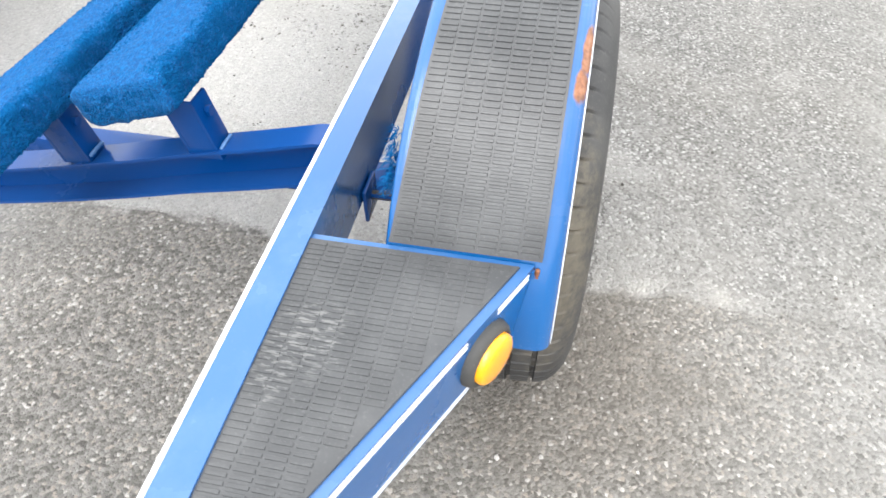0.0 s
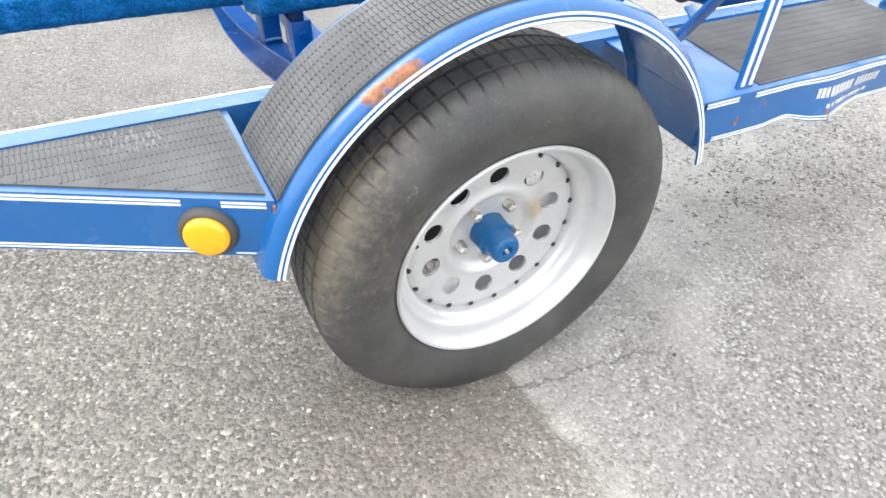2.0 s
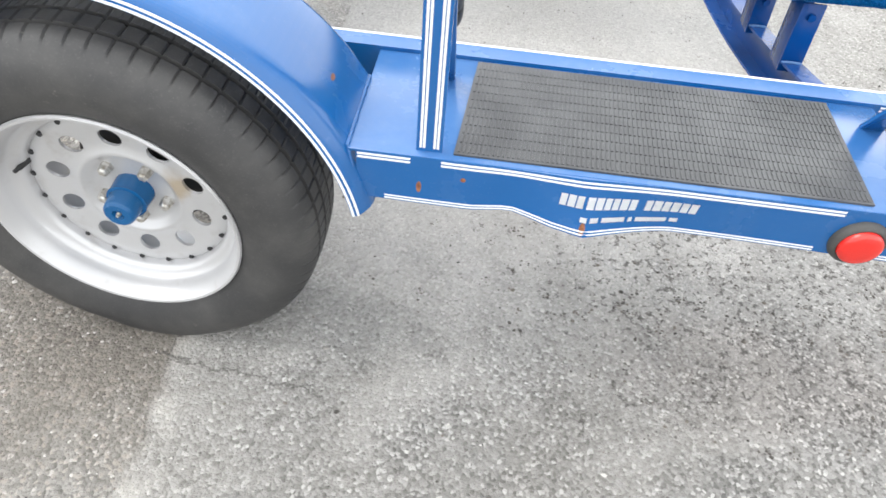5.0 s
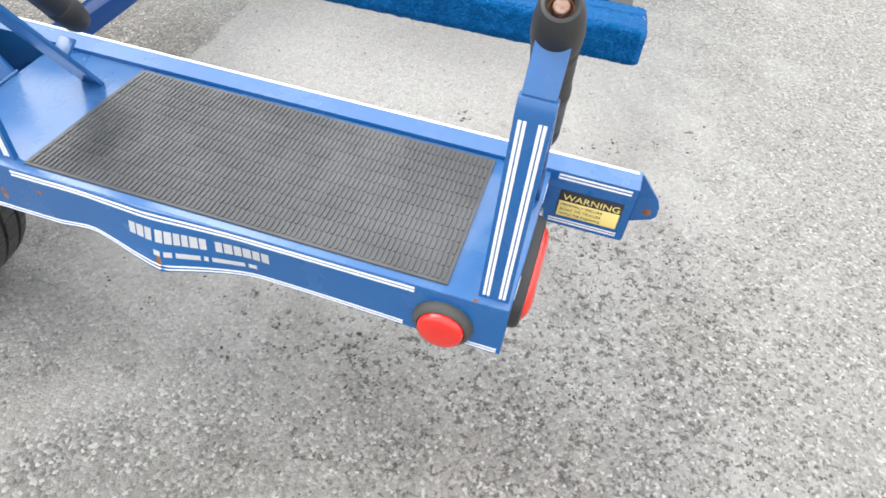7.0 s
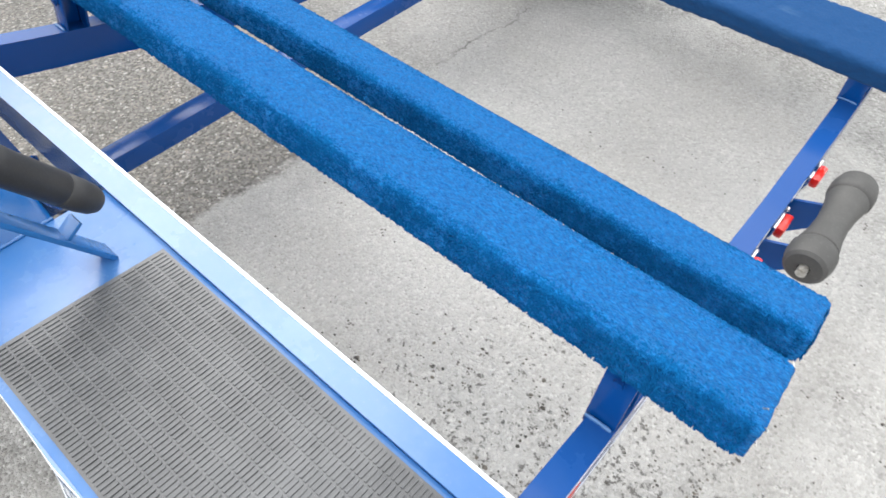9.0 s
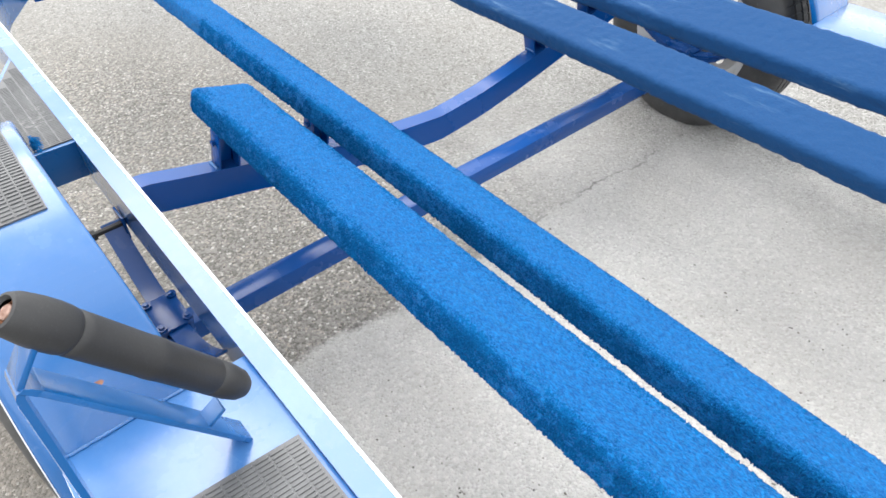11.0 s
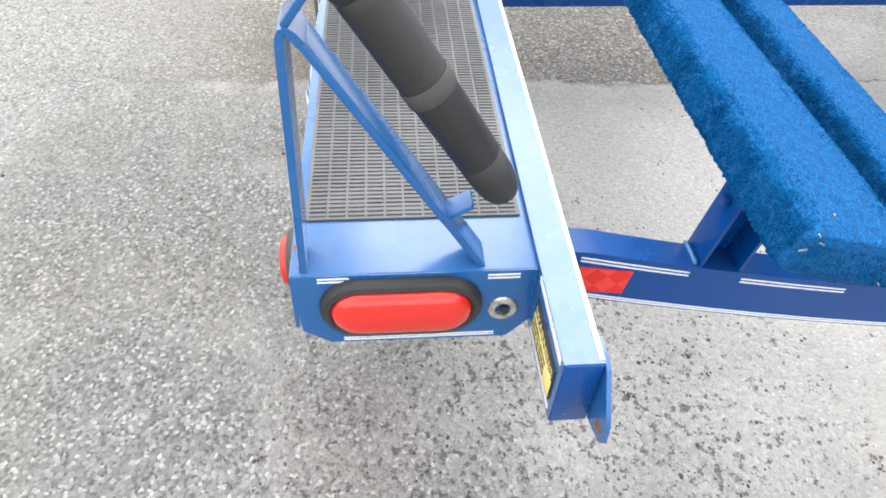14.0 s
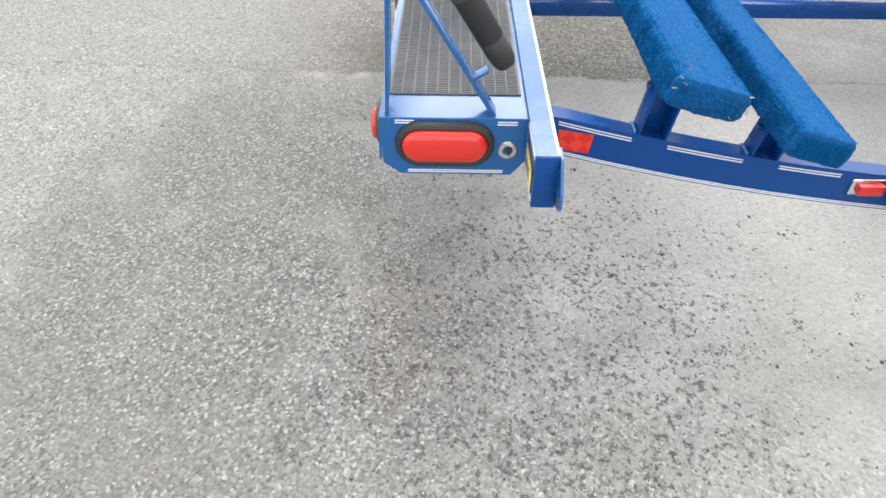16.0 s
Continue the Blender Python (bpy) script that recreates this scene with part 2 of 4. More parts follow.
# A threadbare grey patch on top of the inner board's rear end.
c_bald = smooth(CARPET, math_of(CARPET, "ADD", near(CARPET, (1.262, 0.835, 0.505), (0.05, 0.035, 0.06)), math_of(CARPET, "MULTIPLY", math_of(CARPET, "SUBTRACT", noise_of(CARPET, 60, 4), 0.5), 1.2)), 0.25, 0.6)
c_tone = mix(CARPET, math_of(CARPET, "MULTIPLY", c_bald, 0.8), c_tone, (0.24, 0.23, 0.21))
link(CARPET, c_tone, bsdf(CARPET).inputs["Base Color"])
bsdf(CARPET).inputs["Sheen Weight"].default_value = 0.03
bump(CARPET, math_of(CARPET, "ADD", math_of(CARPET, "ADD", c_pile, c_fibre), math_of(CARPET, "MULTIPLY", c_clump, 1.0)), 0.9, 0.004)

# Far boards: the same carpet with shade put into its colour, plus scuffs.
SHADED_CARPET = material("shaded_blue_carpet", (0.005, 0.08, 0.25), 0.8, spec=0.3)
o_long = node(SHADED_CARPET, "ShaderNodeMapping", Scale=(0.12, 1.0, 1.0))
link(SHADED_CARPET, coords(SHADED_CARPET), o_long.inputs["Vector"])
o_tone = mix(SHADED_CARPET, noise_of(SHADED_CARPET, 300, 3, 0.65), (0.001, 0.030, 0.105), (0.002, 0.060, 0.185))
o_scuff = math_of(SHADED_CARPET, "MULTIPLY", smooth(SHADED_CARPET, noise_of(SHADED_CARPET, 45, 5, 0.65, o_long.outputs["Vector"]), 0.56, 0.74), smooth(SHADED_CARPET, noise_of(SHADED_CARPET, 3.5, 3), 0.45, 0.62))
link(SHADED_CARPET, mix(SHADED_CARPET, math_of(SHADED_CARPET, "MULTIPLY", o_scuff, 0.6), o_tone, (0.09, 0.18, 0.29)), bsdf(SHADED_CARPET).inputs["Base Color"])
bump(SHADED_CARPET, noise_of(SHADED_CARPET, 150, 4, 0.65), 0.6, 0.004)

TUFT = material("carpet_tuft", (0.01, 0.17, 0.5), 0.95, spec=0.1)
link(TUFT, ramp(TUFT, node(TUFT, "ShaderNodeNewGeometry").outputs["Random Per Island"], [(0.0, (0.001, 0.078, 0.235)), (0.6, (0.002, 0.100, 0.285)), (1.0, (0.004, 0.124, 0.335))]), bsdf(TUFT).inputs["Base Color"])

# Asphalt: small stones in pale binder; darker and coarser ahead of a joint near x = 0.03.
ASPHALT = material("asphalt", (0.3, 0.3, 0.3), 0.9, spec=0.25)
A = ASPHALT
a_pos = coords(A)
a_sep = A.node_tree.nodes.new("ShaderNodeSeparateXYZ")
link(A, a_pos, a_sep.inputs["Vector"])
a_wave = math_of(A, "MULTIPLY", math_of(A, "SUBTRACT", noise_of(A, 5, 6, 0.65), 0.5), 0.16)
a_x = math_of(A, "ADD", math_of(A, "ADD", a_sep.outputs["X"], a_wave), math_of(A, "MULTIPLY", a_sep.outputs["Y"], -0.032))
a_front = math_of(A, "SUBTRACT", 1.0, smooth(A, a_x, 0.018, 0.058))
a_stone = node(A, "ShaderNodeTexVoronoi", Scale=160.0)
link(A, a_pos, a_stone.inputs["Vector"])
a_small = node(A, "ShaderNodeTexVoronoi", Scale=330.0)
link(A, a_pos, a_small.inputs["Vector"])
a_rand = A.node_tree.nodes.new("ShaderNodeSeparateColor")
link(A, a_stone.outputs["Color"], a_rand.inputs["Color"])
a_rear = ramp(A, a_rand.outputs["Red"], [(0.0, (0.14, 0.136, 0.128)), (0.25, (0.235, 0.23, 0.218)), (0.6, (0.285, 0.28, 0.265)), (0.88, (0.325, 0.32, 0.305)), (1.0, (0.46, 0.45, 0.43))])
a_coarse = ramp(A, a_rand.outputs["Green"], [(0.0, (0.105, 0.099, 0.090)), (0.4, (0.185, 0.177, 0.162)), (0.78, (0.265, 0.255, 0.235)), (0.93, (0.32, 0.285, 0.245)), (1.0, (0.5, 0.48, 0.45))])
a_rough = ramp(A, a_rand.outputs["Blue"], [(0.0, (0.12, 0.117, 0.111)), (0.25, (0.19, 0.186, 0.177)), (0.6, (0.255, 0.25, 0.239)), (0.88, (0.325, 0.318, 0.305)), (1.0, (0.50, 0.49, 0.47))])
a_patch = smooth(A, math_of(A, "ADD", noise_of(A, 5.5, 6, 0.7), math_of(A, "MULTIPLY", near(A, (1.15, -0.35, 0), (1.5, 0.85, 1)), 0.35)), 0.50, 0.72)
a_rear = mix(A, a_patch, a_rear, a_rough)
# Pale smooth ground between the bunks, its colour lightened to offset their shade.
a_bare_lit = smooth(A, math_of(A, "ADD", near(A, (0.55, 1.15, 0), (1.15, 1.15, 1)), math_of(A, "MULTIPLY", noise_of(A, 6, 5), 0.7)), 0.15, 0.8)
a_rear = mix(A, math_of(A, "MULTIPLY", a_bare_lit, 0.85), a_rear, ramp(A, a_rand.outputs["Green"], [(0.0, (0.36, 0.35, 0.333)), (0.3, (0.435, 0.425, 0.405)), (0.8, (0.465, 0.455, 0.432)), (1.0, (0.54, 0.53, 0.505))]))
a_reach = smooth(A, near(A, (-0.55, 0.40, 0), (2.3, 1.15, 1)), -0.05, 0.55)
a_fade = math_of(A, "ADD", math_of(A, "MULTIPLY", a_reach, 0.85), 0.15)
a_base = mix(A, math_of(A, "MULTIPLY", a_front, a_fade), a_rear, a_coarse)
# Oily stain by the wheel; shade under the tyre is painted in too.
a_oil_shade = smooth(A, math_of(A, "ADD", near(A, (-0.12, -0.06, 0), (0.55, 0.42, 1)), math_of(A, "MULTIPLY", math_of(A, "SUBTRACT", noise_of(A, 7, 5), 0.5), 0.9)), 0.05, 0.9)
a_base = mix(A, math_of(A, "MULTIPLY", math_of(A, "MULTIPLY", a_oil_shade, a_front), 0.55), a_base, (0.10, 0.085, 0.07))
a_pale = smooth(A, noise_of(A, 3.1, 5, 0.6), 0.52, 0.68)
a_base = mix(A, math_of(A, "MULTIPLY", math_of(A, "MULTIPLY", a_pale, math_of(A, "SUBTRACT", 1.0, a_front)), 0.30), a_base, (0.42, 0.41, 0.39))
a_blotch = smooth(A, noise_of(A, 1.7, 6, 0.6), 0.38, 0.68)
# Asphalt darkened in a broad ragged patch outside the trailer, behind the wheel.
a_outer_dark = smooth(A, math_of(A, "ADD", near(A, (1.05, -0.57, 0), (1.50, 0.62, 1)), math_of(A, "MULTIPLY", math_of(A, "SUBTRACT", noise_of(A, 4, 5), 0.5), 0.8)), 0.05, 0.6)
a_base = mix(A, a_outer_dark, a_base, (0.77, 0.77, 0.765), "MULTIPLY")
a_base = mix(A, math_of(A, "MULTIPLY", a_blotch, 0.22), a_base, (0.21, 0.195, 0.17), "MIX")
a_fine = noise_of(A, 500, 2, 0.6)
a_base = mix(A, 0.30, a_base, mix(A, a_fine, (0.25, 0.25, 0.25), (1.0, 1.0, 1.0)), "OVERLAY")
a_ruddy = smooth(A, math_of(A, "ADD", near(A, (1.22, 0.05, 0), (0.5, 0.22, 1)), math_of(A, "MULTIPLY", math_of(A, "SUBTRACT", noise_of(A, 6, 4), 0.5), 0.9)), 0.1, 0.8)
a_base = mix(A, math_of(A, "MULTIPLY", a_ruddy, 0.32), a_base, (0.92, 0.83, 0.79), "MULTIPLY")
# Black specks, thick round the tail of the trailer and thin elsewhere.
a_spots = math_of(A, "ADD", noise_of(A, 62, 6, 0.72), math_of(A, "MULTIPLY", math_of(A, "SUBTRACT", noise_of(A, 15, 4, 0.6), 0.5), 0.24))
a_where = smooth(A, math_of(A, "ADD", near(A, (1.30, 0.36, 0), (1.0, 0.85, 1)), math_of(A, "MULTIPLY", noise_of(A, 4, 4), 0.5)), 0.15, 0.95)
a_cut = math_of(A, "SUBTRACT", 0.69, math_of(A, "MULTIPLY", a_where, 0.138))
a_dark = smooth(A, math_of(A, "SUBTRACT", a_spots, a_cut), 0.0, 0.05)
a_base = mix(A, math_of(A, "MULTIPLY", a_dark, 0.74), a_base, (0.085, 0.078, 0.073))
# The pale frayed edge and the dark crack along the joint.
a_edge = math_of(A, "SUBTRACT", 1.0, smooth(A, math_of(A, "ABSOLUTE", math_of(A, "SUBTRACT", a_x, 0.058)), 0.0, 0.05))
a_edge = math_of(A, "MULTIPLY", a_edge, smooth(A, noise_of(A, 11, 6, 0.7), 0.40, 0.66))
a_edge = math_of(A, "MULTIPLY", a_edge, smooth(A, near(A, (0.0, -0.14, 0), (0.9, 0.38, 1)), 0.0, 0.5))
a_base = mix(A, math_of(A, "MULTIPLY", a_edge, 0.55), a_base, (0.50, 0.48, 0.44))
a_crack = math_of(A, "SUBTRACT", 1.0, smooth(A, math_of(A, "ABSOLUTE", math_of(A, "SUBTRACT", a_x, 0.030)), 0.001, 0.006))
a_crack = math_of(A, "MULTIPLY", a_crack, smooth(A, noise_of(A, 9, 3), 0.45, 0.6))
a_base = mix(A, math_of(A, "MULTIPLY", a_crack, 0.6), a_base, (0.08, 0.075, 0.07))
# A fine crack that leaves the joint beside the wheel.
a_split = math_of(A, "ADD", math_of(A, "ADD", a_sep.outputs["Y"], math_of(A, "MULTIPLY", a_sep.outputs["X"], 0.12)), math_of(A, "MULTIPLY", math_of(A, "SUBTRACT", noise_of(A, 22, 5, 0.7), 0.5), 0.07))
a_split = math_of(A, "SUBTRACT", 1.0, smooth(A, math_of(A, "ABSOLUTE", math_of(A, "ADD", a_split, 0.084)), 0.0008, 0.0045))
a_split = math_of(A, "MULTIPLY", a_split, smooth(A, near(A, (0.15, -0.10, 0), (0.19, 0.2, 1)), 0.0, 0.15))
a_base = mix(A, math_of(A, "MULTIPLY", a_split, 0.7), a_base, (0.09, 0.085, 0.08))
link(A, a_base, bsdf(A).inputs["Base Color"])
a_high = math_of(A, "SUBTRACT", math_of(A, "MULTIPLY", a_fine, 0.35), a_stone.outputs["Distance"])
a_high = math_of(A, "SUBTRACT", a_high, math_of(A, "MULTIPLY", a_small.outputs["Distance"], 0.5))
a_high = math_of(A, "SUBTRACT", a_high, math_of(A, "MULTIPLY", a_dark, 0.8))
bump(A, a_high, 0.75, 0.005)
CRUMB_DARK = material("dark_crumb", (0.06, 0.056, 0.05), 0.9)
CRUMB_PALE = material("pale_stone", (0.42, 0.40, 0.37), 0.85)
for m, lo, hi in ((CRUMB_DARK, (0.05, 0.047, 0.043), (0.17, 0.15, 0.13)), (CRUMB_PALE, (0.22, 0.21, 0.19), (0.52, 0.50, 0.47))):
    isle = node(m, "ShaderNodeNewGeometry").outputs["Random Per Island"]
    link(m, ramp(m, isle, [(0.0, lo), (1.0, hi)]), bsdf(m).inputs["Base Color"])


# ---- building tools ----
C = 1.110          # the trailer's centre line
H = 0.489          # top of the step decks
FLIP = False       # True while the far side is built, as a mirror image of the near one


def part(name, bm, mat, parent, label="", smooth_angle=35.0, kind=""):
    """Links a bmesh as one mesh object under a thing or under a part."""
    if FLIP:
        for v in bm.verts:
            v.co.y = 2 * C - v.co.y
        bmesh.ops.reverse_faces(bm, faces=bm.faces[:])
    me = bpy.data.meshes.new(name)
    bm.to_mesh(me)
    bm.free()
    me.materials.append(mat)
    if smooth_angle:
        me.polygons.foreach_set("use_smooth", [True] * len(me.polygons))
        me.set_sharp_from_angle(angle=radians(smooth_angle))
    ob = new(name, me)
    ob.parent = parent
    return tagged(ob, label=label, kind=kind)


def faces_out(bm):
    bmesh.ops.recalc_face_normals(bm, faces=bm.faces[:])
    return bm


def slab(bm, lo, hi, bevel=0.0, turn=None):
    """A box between two corners, with bevelled edges; turn: a matrix put upon it."""
    made = bmesh.ops.create_cube(bm, size=1.0)["verts"]
    for v in made:
        v.co = Vector([(lo[i] + hi[i]) / 2 + v.co[i] * (hi[i] - lo[i]) for i in range(3)])
    if bevel:
        edges = list({e for v in made for e in v.link_edges})
        out = bmesh.ops.bevel(bm, geom=edges, offset=bevel, segments=2, profile=0.5, affect="EDGES")
        made = list({v for f in out["faces"] for v in f.verts} | {v for v in made if v.is_valid})
    if turn is not None:
        for v in made:
            v.co = turn @ v.co
    return made


def box(lo, hi, bevel=0.0, turn=None):
    bm = bmesh.new()
    slab(bm, lo, hi, bevel, turn)
    return bm


def prism(bm, pts, place, a, b):
    """A polygon pushed out between a and b; place(p, q, h) gives its corners in space."""
    low = [bm.verts.new(place(p, q, a)) for p, q in pts]
    top = [bm.verts.new(place(p, q, b)) for p, q in pts]
    n = len(pts)
    bm.faces.new(low)
    bm.faces.new(top[::-1])
    for i in range(n):
        bm.faces.new((low[i], top[i], top[(i + 1) % n], low[(i + 1) % n]))
    return bm


def along_y(p, q, h):
    return (p, h, q)


def along_x(p, q, h):
    return (h, p, q)


def along_z(p, q, h):
    return (p, q, h)


def sheet(bm, outer, inner, nu, nv):
    """A bent plate: two grids of points and the rim between them."""
    grids = [[[bm.verts.new(f(i / nu, j / nv)) for j in range(nv + 1)] for i in range(nu + 1)] for f in (outer, inner)]
    for g in grids:
        for i in range(nu):
            for j in range(nv):
                bm.faces.new((g[i][j], g[i + 1][j], g[i + 1][j + 1], g[i][j + 1]))
    a, b = grids
    for i in range(nu):
        for j in (0, nv):
            bm.faces.new((a[i][j], a[i + 1][j], b[i + 1][j], b[i][j]))
    for j in range(nv):
        for i in (0, nu):
            bm.faces.new((a[i][j], a[i][j + 1], b[i][j + 1], b[i][j]))
    return faces_out(bm)


def lathe(bm, profile, base, axis, segs=48, close=False):
    """A profile of (distance along the axis, radius) turned round the axis."""
    axis = Vector(axis).normalized()
    side = axis.orthogonal().normalized()
    other = axis.cross(side)
    base = Vector(base)
    rings = []
    for h, r in profile:
        if r < 1e-6:
            rings.append([bm.verts.new(base + axis * h)])
        else:
            rings.append([bm.verts.new(base + axis * h + (side * math.cos(k * math.tau / segs) + other * math.sin(k * math.tau / segs)) * r) for k in range(segs)])
    pairs = list(zip(rings, rings[1:])) + ([(rings[-1], rings[0])] if close else [])
    for a, b in pairs:
        for k in range(segs):
            n = (k + 1) % segs
            loop = [a[k % len(a)], a[n % len(a)], b[n % len(b)], b[k % len(b)]]
            loop = [v for i, v in enumerate(loop) if v not in loop[:i]]
            if len(loop) > 2:
                bm.faces.new(loop)
    return faces_out(bm)


def turned(profile, base, axis, segs=48, close=False):
    return lathe(bmesh.new(), profile, base, axis, segs, close)


def flat_bar(p, q, wide, thick, bevel=0.0015):
    """A flat bar from p to q in the plane across the trailer, wide along x."""
    p, q = Vector(p), Vector(q)
    way = q - p
    m = Matrix.Translation(p) @ Matrix((Vector((1, 0, 0)), way.normalized(), Vector((1, 0, 0)).cross(way.normalized()))).transposed().to_4x4()
    return box((-wide / 2, 0, -thick / 2), (wide / 2, way.length, thick / 2), bevel, m)


def rib_field(place, u0, u1, v0, v1, inside=None, pitch_u=0.0072, pitch_v=0.0229):
    """Raised rubber ribs in columns; place(u, v, h) gives a point h above the mat."""
    bm = bmesh.new()
    cols, rows = max(1, round((v1 - v0) / pitch_v)), max(1, round((u1 - u0) / pitch_u))
    pu, pv = (u1 - u0) / rows, (v1 - v0) / cols
    rng = random.Random(5)
    for c in range(cols):
        for r in range(rows):
            uc, vc = u0 + (r + 0.5) * pu, v0 + (c + 0.5) * pv
            if inside and not inside(uc, vc):
                continue
            du, dv, h = pu * 0.31, pv * 0.445, 0.0015 + rng.uniform(-0.0003, 0.0002)
            low = [bm.verts.new(place(uc + a * du, vc + b * dv, -0.0005)) for a, b in ((-1, -1), (1, -1), (1, 1), (-1, 1))]
            top = [bm.verts.new(place(uc + a * du * 0.72, vc + b * dv * 0.94, h)) for a, b in ((-1, -1), (1, -1), (1, 1), (-1, 1))]
            bm.faces.new(top)
            for k in range(4):
                bm.faces.new((low[k], low[(k + 1) % 4], top[(k + 1) % 4], top[k]))
    return faces_out(bm)


def stripe(points, out, up, wide=0.0035, thick=0.0007):
    """A thin vinyl line along points; out: the way that it faces, up: the way across it."""
    bm = bmesh.new()
    out, up = Vector(out).normalized(), Vector(up).normalized()
    rows = []
    for p in points:
        p = Vector(p)
        rows.append([bm.verts.new(p + up * (s * wide / 2) + out * h) for s, h in ((-1, -0.0004), (-1, thick), (1, thick), (1, -0.0004))])
    for a, b in zip(rows, rows[1:]):
        for k in range(4):
            bm.faces.new((a[k], b[k], b[(k + 1) % 4], a[(k + 1) % 4]))
    bm.faces.new(rows[0])
    bm.faces.new(rows[-1][::-1])
    return faces_out(bm)


def words(name, text, size, m, mat, parent, label="", squeeze=1.0):
    """Lettering with the built-in font, as a mesh; m puts its baseline's start."""
    curve = bpy.data.curves.new(name, "FONT")
    curve.body, curve.size, curve.extrude = text, size, 0.0002
    tmp = bpy.data.objects.new(name, curve)
    scene.collection.objects.link(tmp)
    bpy.context.view_layer.update()
    me = bpy.data.meshes.new_from_object(tmp.evaluated_get(bpy.context.evaluated_depsgraph_get()))
    bpy.data.objects.remove(tmp)
    me.transform(m @ Matrix.Diagonal((squeeze, 1, 1, 1)))
    me.materials.clear()
    me.materials.append(mat)
    ob = new(name, me)
    ob.parent = parent
    return tagged(ob, label=label)


# ---- ground ----
def ground():
    bm = bmesh.new()
    cuts = [-400, -60, -12] + [-4 + 0.25 * i for i in range(37)] + [14, 60, 400]
    grid = [[bm.verts.new((x, y, -0.014 + 0.004 * noise.noise((x * 0.8, y * 0.8, 3.0)) if max(abs(x), abs(y)) < 6 else -0.014)) for y in cuts] for x in cuts]
    for i in range(len(cuts) - 1):
        for j in range(len(cuts) - 1):
            bm.faces.new((grid[i][j], grid[i + 1][j], grid[i + 1][j + 1], grid[i][j + 1]))
    ob = part("ground", faces_out(bm), ASPHALT, None)
    tagged(ob, "pale weathered grey asphalt with a joint and black specks", "ground", kind="structure")


ground()


def crumbs(name, mat, count, label, spread, sizes):
    rng = random.Random(len(name))
    verts, faces = [], []
    made = 0
    while made < count:
        x, y, keep = spread(rng)
        if rng.random() > keep:
            continue
        made += 1
        s = rng.uniform(*sizes) * (1.0 if rng.random() < 0.9 else 1.7)
        turn, n = rng.uniform(0, math.tau), len(verts)
        z0 = -0.014 + 0.004 * noise.noise((x * 0.8, y * 0.8, 3.0))
        long = rng.uniform(0.7, 1.5)
        for k in range(5):
            a = turn + k * math.tau / 5 + rng.uniform(-0.3, 0.3)
            verts.append((x + math.cos(a) * s * long, y + math.sin(a) * s, z0 + rng.uniform(-0.001, 0.0006)))
        for k in range(3):
            a = turn + k * math.tau / 3 + rng.uniform(-0.4, 0.4)
            verts.append((x + math.cos(a) * s * 0.5 * long, y + math.sin(a) * s * 0.5, z0 + s * rng.uniform(0.35, 0.8)))
        b, t = [n + k for k in range(5)], [n + 5 + k for k in range(3)]
        faces += [(t[0], t[1], t[2]), (b[0], b[1], t[0]), (b[1], t[1], t[0]), (b[1], b[2], t[1]), (b[2], b[3], t[1]), (b[3], t[2], t[1]), (b[3], b[4], t[2]), (b[4], t[0], t[2]), (b[4], b[0], t[0])]
    me = bpy.data.meshes.new(name)
    me.from_pydata(verts, [], faces)
    me.materials.append(mat)
    tagged(new(name, me), label, "gravel", kind="stuff")


CLUMPS = [(random.Random(k).gauss(1.30, 0.42), 0.12 + 0.55 * abs(random.Random(k + 900).gauss(0, 1)) ** 1.2 - 0.25 * (k % 3 == 0)) for k in range(420)]


def round_tail(rng):
    if rng.random() < 0.25:
        return rng.uniform(-0.2, 2.2), rng.uniform(-1.0, 1.6), 1.0
    x, y = rng.choice(CLUMPS)
    return x + rng.gauss(0, 0.008), y + rng.gauss(0, 0.008), 1.0


def all_over(rng):
    x, y = rng.uniform(-1.6, 2.2), rng.uniform(-1.3, 2.4)
    return x, y, 0.9 if x < 0 and y > -0.6 else 0.45


crumbs("dark_crumbs", CRUMB_DARK, 2600, "small black crumbs scattered over the asphalt", round_tail, (0.0010, 0.0032))
crumbs("loose_stones", CRUMB_PALE, 3600, "small pale loose stones on the asphalt", all_over, (0.0012, 0.0032))

# ---- the boat trailer ----
trailer = new("boat_trailer")
trailer.empty_display_size = 0.3
tagged(trailer, "blue painted steel boat trailer with carpeted bunks, parked on asphalt", "boat trailer")


